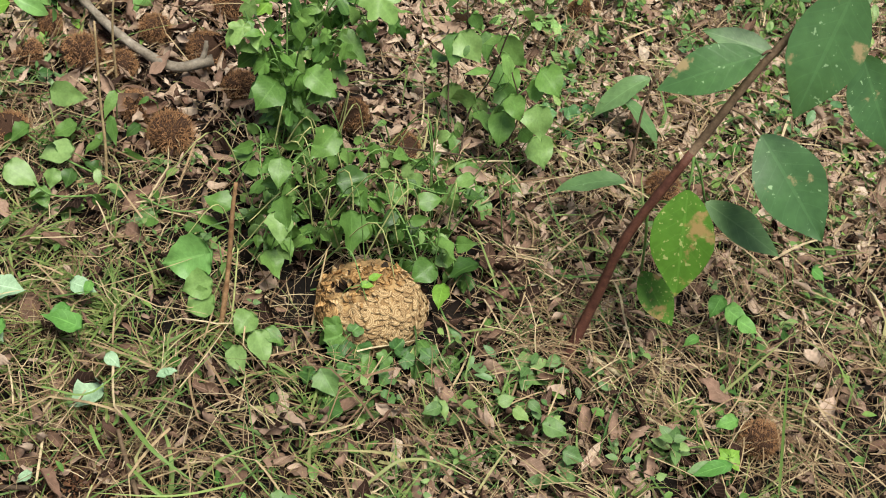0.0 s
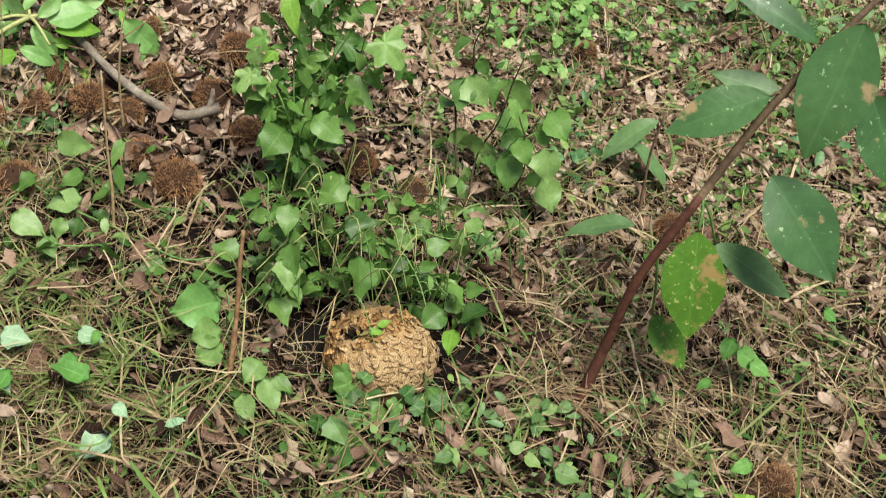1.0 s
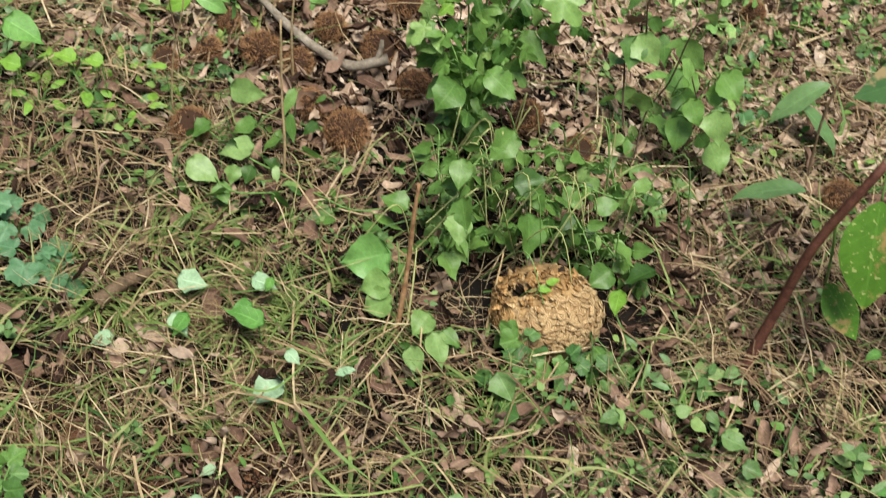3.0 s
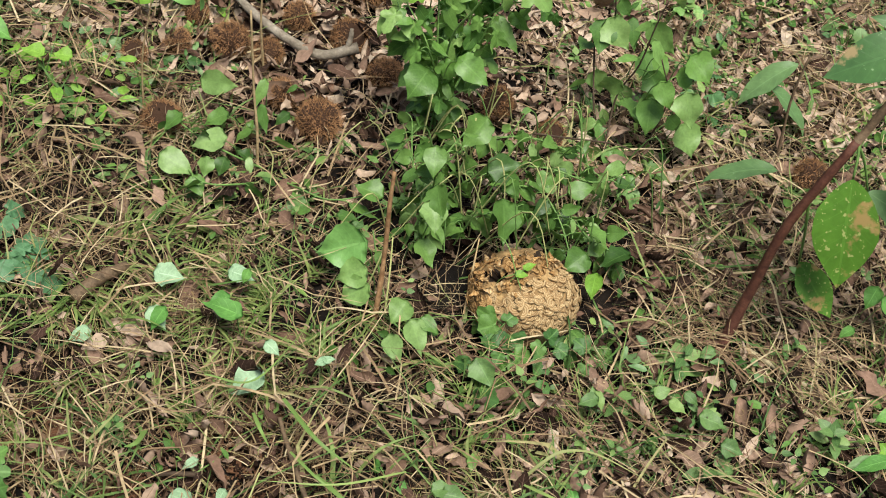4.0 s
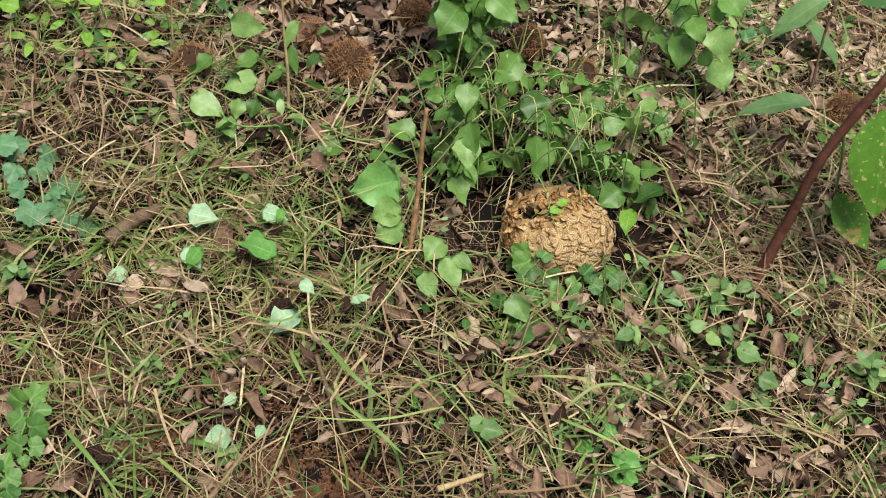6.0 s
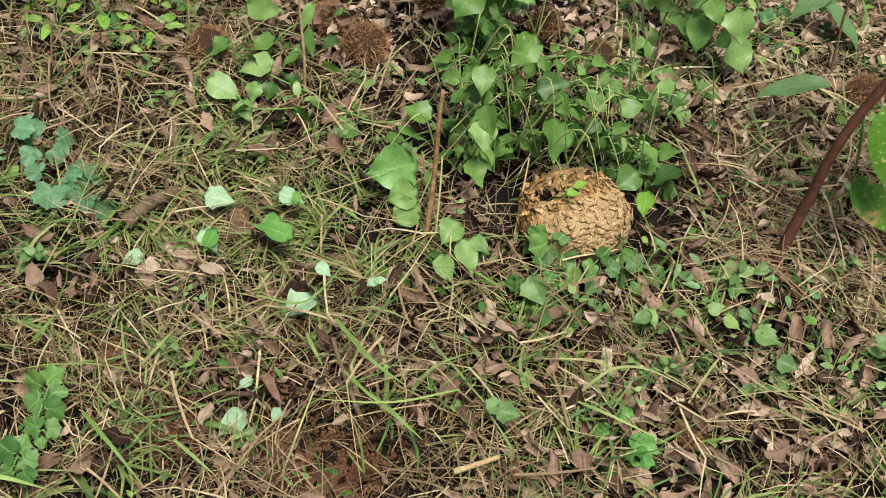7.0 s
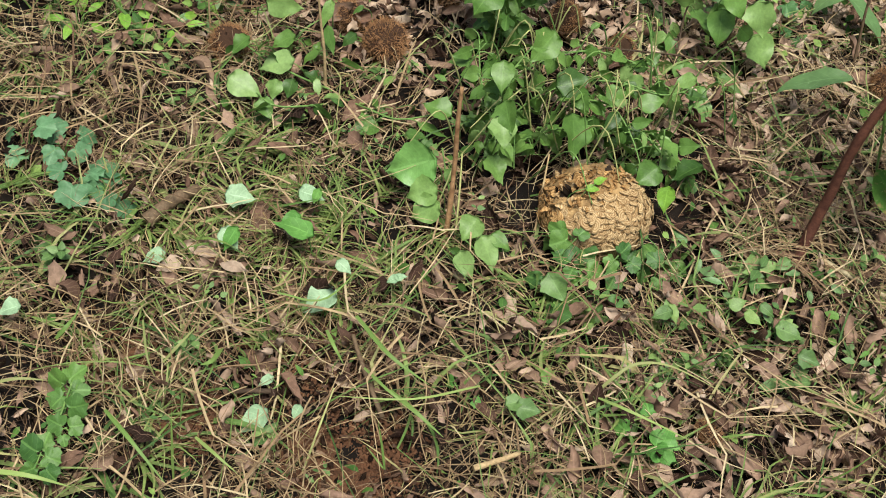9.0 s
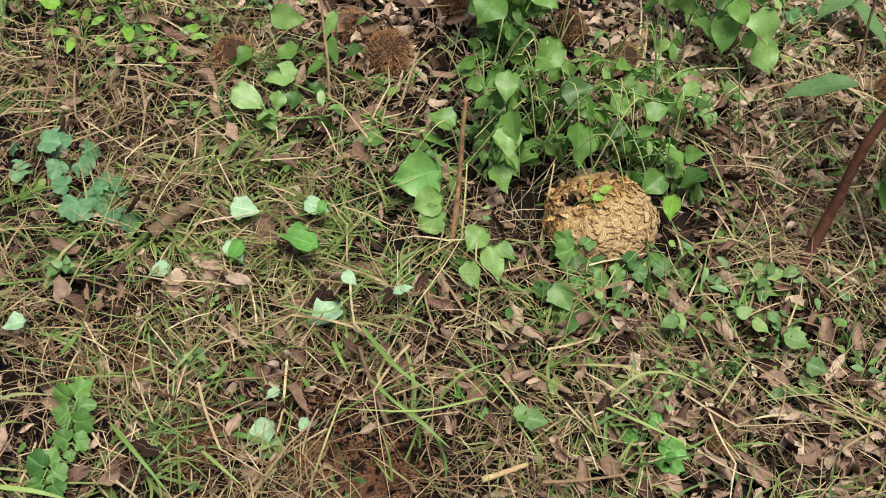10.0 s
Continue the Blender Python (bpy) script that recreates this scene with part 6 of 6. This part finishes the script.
grass_blade([(0.112, 1.026, 0.035), (0.146, 1.006, 0.055), (0.186, 1.002, 0.050), (0.236, 1.006, 0.030)], 0.004, tuft_one, "wide green grass blade lying over straw")
grass_blade([(0.269, 1.025, 0.030), (0.298, 1.026, 0.050), (0.331, 1.041, 0.040)], 0.003, tuft_one, "wide green grass blade lying over straw")
grass_blade([(0.347, 1.098, 0.040), (0.377, 1.085, 0.050), (0.418, 1.080, 0.040)], 0.0035, pale_blade, "pale yellow-green grass blade arched over litter")
grass_blade([(-0.342, 0.941, 0.030), (-0.341, 0.908, 0.050), (-0.353, 0.901, 0.045)], 0.007, tuft_one, "wide green grass blade lying over straw")
grass_blade([(-0.302, 1.031, 0.050), (-0.241, 1.042, 0.055), (-0.208, 1.161, 0.040)], 0.003, tuft_one, "wide green grass blade lying over straw")
grass_blade([(0.659, 1.241, 0.000), (0.618, 1.271, 0.117), (0.580, 1.301, 0.225)], 0.005, tuft_one, "upright green grass blade among dead leaves")
grass_blade([(0.549, 1.362, 0.000), (0.592, 1.402, 0.062), (0.634, 1.442, 0.122)], 0.004, pale_blade, "arched olive grass stem over dead leaves")
grass_blade([(0.782, 1.445, 0.000), (0.735, 1.460, 0.046), (0.690, 1.475, 0.091)], 0.004, tuft_one, "upright green grass blade among dead leaves")
grass_blade([(0.758, 1.425, 0.000), (0.753, 1.440, 0.037), (0.749, 1.455, 0.073)], 0.003, tuft_one, "upright green grass blade among dead leaves")
grass_blade([(-0.336, 0.772, 0.000), (-0.341, 0.782, 0.056), (-0.345, 0.792, 0.110)], 0.0035, tuft_one, "upright green grass blade among dead leaves")
grass_blade([(-0.110, 0.864, 0.000), (-0.120, 0.874, 0.034), (-0.131, 0.884, 0.067)], 0.003, tuft_one, "upright green grass blade among dead leaves")
grass_blade([(-0.112, 0.865, 0.000), (-0.125, 0.875, 0.001), (-0.139, 0.885, 0.003)], 0.0028, tuft_one, "upright green grass blade among dead leaves")
grass_blade([(0.545, 1.278, 0.000), (0.523, 1.288, 0.042), (0.501, 1.298, 0.083)], 0.003, tuft_one, "upright green grass blade among dead leaves")
grass_blade([(0.543, 2.770, 0.020), (0.375, 2.643, 0.120), (0.283, 2.649, 0.100)], 0.016, tuft_one, "light green arching grass blade in shade")
grass_blade([(0.557, 2.640, 0.020), (0.424, 2.555, 0.120), (0.349, 2.615, 0.100)], 0.014, tuft_one, "light green arching grass blade in shade")
grass_blade([(0.542, 2.842, 0.020), (0.390, 2.660, 0.140), (0.327, 2.674, 0.120)], 0.014, tuft_one, "light green arching grass blade in shade")
grass_blade([(0.558, 2.492, 0.020), (0.463, 2.404, 0.090), (0.390, 2.463, 0.060)], 0.014, tuft_one, "light green arching grass blade in shade")
grass_blade([(0.290, 2.510, 0.030), (0.332, 2.457, 0.050), (0.379, 2.488, 0.040)], 0.004, tuft_one, "light green arching grass blade in shade")
grass_blade([(0.557, 2.554, 0.020), (0.434, 2.506, 0.100), (0.396, 2.537, 0.080)], 0.012, tuft_one, "light green arching grass blade in shade")


# ---- fans of dry grass ----
for k, (x, y, c, s, w) in enumerate([(0.305, 1.385, 46, 0.075, 6.28), (0.318, 1.355, 60, 0.085, 6.28), (0.66, 1.37, 70, 0.13, 2.0), (0.43, 1.36, 40, 0.09, 2.5), (0.47, 1.62, 50, 0.1, 6.28), (-0.66, 1.33, 20, 0.12, 6.28), (-0.38, 0.95, 50, 0.08, 6.28), (-0.73, 1.25, 24, 0.11, 6.28), (0.58, 1.5, 50, 0.11, 6.28)]):
    a = rng.uniform(0, w, c) + rng.normal(0, 0.5, c) + 1.2 * k
    ob = scatter("dry_grass_tuft", straws, np.stack([x + rng.normal(0, 0.03, c), y + rng.normal(0, 0.03, c), float(ground_z(x, y)) + rng.uniform(0.02, 0.05, c)], 1), a, rng.uniform(0.0, 0.45, c), rng.normal(0, 0.3, c), rng.uniform(0.5 * s, 1.2 * s, c), straw_mat)
    tagged(ob, "fan of pale dry grass lying on the litter", "grass tuft", "dry grass tufts")

x, y = fields(2600, (-1.2, 1.5), (1.4, 3.3), lambda x, y: np.clip(0.25 + 0.6 * blob(x, y, -0.55, 2.05, 0.15) + 0.7 * blob(x, y, -0.85, 1.7, 0.2) + 0.4 * blob(x, y, 0.5, 2.4, 0.3), 0, 1))
n = len(x)
ob = scatter("dry_stems", straws, np.stack([x, y, ground_z(x, y) + rng.uniform(0.02, 0.04, n)], 1), rng.uniform(0, 6.28, n), rng.normal(0.05, 0.15, n), rng.normal(0, 0.5, n), rng.uniform(0.08, 0.22, n), straw_mat)
tagged(ob, "long pale dry stems lying over the leaf carpet", "dry stems", kind="stuff")

# ---- the litter goes on all round, thinner and coarser ----
rim = [leaf_arrays(1, 0.45, ["ellipse", "ovate"][s % 2], 2, 2, 0.1, 0.6 - 0.4 * s, 0.5, 0.4, 0.1, 0.05, s) for s in range(4)]
a, d = rng.uniform(0, 6.28, 24000), 0.3 + 6.5 * rng.random(24000) ** 0.8 * rng.uniform(0.8, 1.1, 24000)
x, y = d * np.cos(a), 1.6 + d * np.sin(a)
out = (x < -0.75 - 0.42 * (y - 0.6)) | (x > 0.8 + 0.42 * (y - 0.9)) | (y < 0.6) | (y > 3.1)
x, y = x[out], y[out]
n = len(x)
ob = scatter("outer_leaf_litter", rim, np.stack([x, y, ground_z(x, y) + 0.006], 1), rng.uniform(0, 6.28, n), rng.normal(0, 0.25, n), rng.normal(0, 0.4, n), rng.uniform(0.06, 0.15, n), dead_leaf_mat)
tagged(ob, "loose brown dead leaves over the ground around", "leaf litter", kind="stuff")
x, y = x[::8] + 0.03, y[::8] + 0.02
n = len(x)
ob = scatter("outer_grass", blades, np.stack([x, y, ground_z(x, y)], 1), rng.uniform(0, 6.28, n), rng.normal(0, 0.25, n), rng.normal(0, 0.4, n), rng.uniform(0.06, 0.16, n), grass_mat)
tagged(ob, "thin green grass over the ground around", "grass", kind="stuff")

# ---- crumbs of bare reddish soil ----
ball = []
for s in range(4):
    r = np.random.default_rng(s)
    V = np.array([(1, 0, 0), (0, 1, 0), (-1, 0, 0), (0, -1, 0), (0, 0, 1), (0, 0, -1)]) * (0.75 + 0.5 * r.random((6, 1)))
    F = np.array([(0, 1, 4, 4), (1, 2, 4, 4), (2, 3, 4, 4), (3, 0, 4, 4), (1, 0, 5, 5), (2, 1, 5, 5), (3, 2, 5, 5), (0, 3, 5, 5)])[:, :3]
    ball.append((V, F, V[:, :2] * 0.5 + 0.5))
px, py = [], []
for cx, cy, s, c in ((-0.19, 0.862, 0.024, 3200), (-0.345, 0.852, 0.035, 1800), (-0.459, 0.924, 0.035, 1800), (-0.14, 0.89, 0.035, 3200), (-0.25, 1.0, 0.05, 1600)):
    px.append(rng.normal(cx, s, c))
    py.append(rng.normal(cy, s, c))
x, y = np.concatenate(px), np.concatenate(py)
n = len(x)
ob = scatter("soil_crumbs", ball, np.stack([x, y, ground_z(x, y) + 0.003], 1), rng.uniform(0, 6.28, n), rng.normal(0, 1, n), rng.normal(0, 1, n), rng.uniform(0.0008, 0.0036, n), red_soil)
tagged(ob, "loose reddish-brown soil crumbs round a scraped hole", "soil", kind="stuff")

# ---- single dead leaves on top ----
big_dead = []
for s in range(10):
    r = np.random.default_rng(s + 200)
    big_dead.append(leaf_mesh("dead_leaf", 1, 0.34 + 0.22 * r.random(), ["ellipse", "ovate", "ellipse"][s % 3], 6, 12, 0.1 * r.normal(), r.normal() * 0.8, r.choice([-1, 1]) * (0.6 + 1.6 * r.random()), r.normal() * 0.9, 0.08, 0.14 * r.normal(), s, 0.022))
r = np.random.default_rng(77)
made = 0
while made < 240:
    x, y = r.uniform(-0.9, 0.75), r.uniform(0.72, 2.3)
    if r.random() > 0.25 + 0.75 * float(blob(x, y, 0.33, 1.04, 0.12) + blob(x, y, 0.25, 1.4, 0.1) + 0.5 * blob(x, y, -0.4, 2.0, 0.3)) or (x - 0.05) ** 2 + (y - 1.34) ** 2 < 0.024 or r.random() > float(bare(x, y)) or (x + 0.06) ** 2 + (y - 1.4) ** 2 < 0.006:
        continue
    ob = part("fallen_leaf", big_dead[r.integers(10)], dead_leaf_one)
    tagged(ob, "curled brown dead leaf lying on the litter", "dead leaf", "dead leaves on the ground")
    ob.matrix_basis = pose(x, y, float(ground_z(x, y)) + r.uniform(0.022, 0.042), *r.normal(0, 14, 2), r.uniform(0, 360)) @ Matrix.Scale(r.uniform(0.03, 0.06), 4)
    made += 1
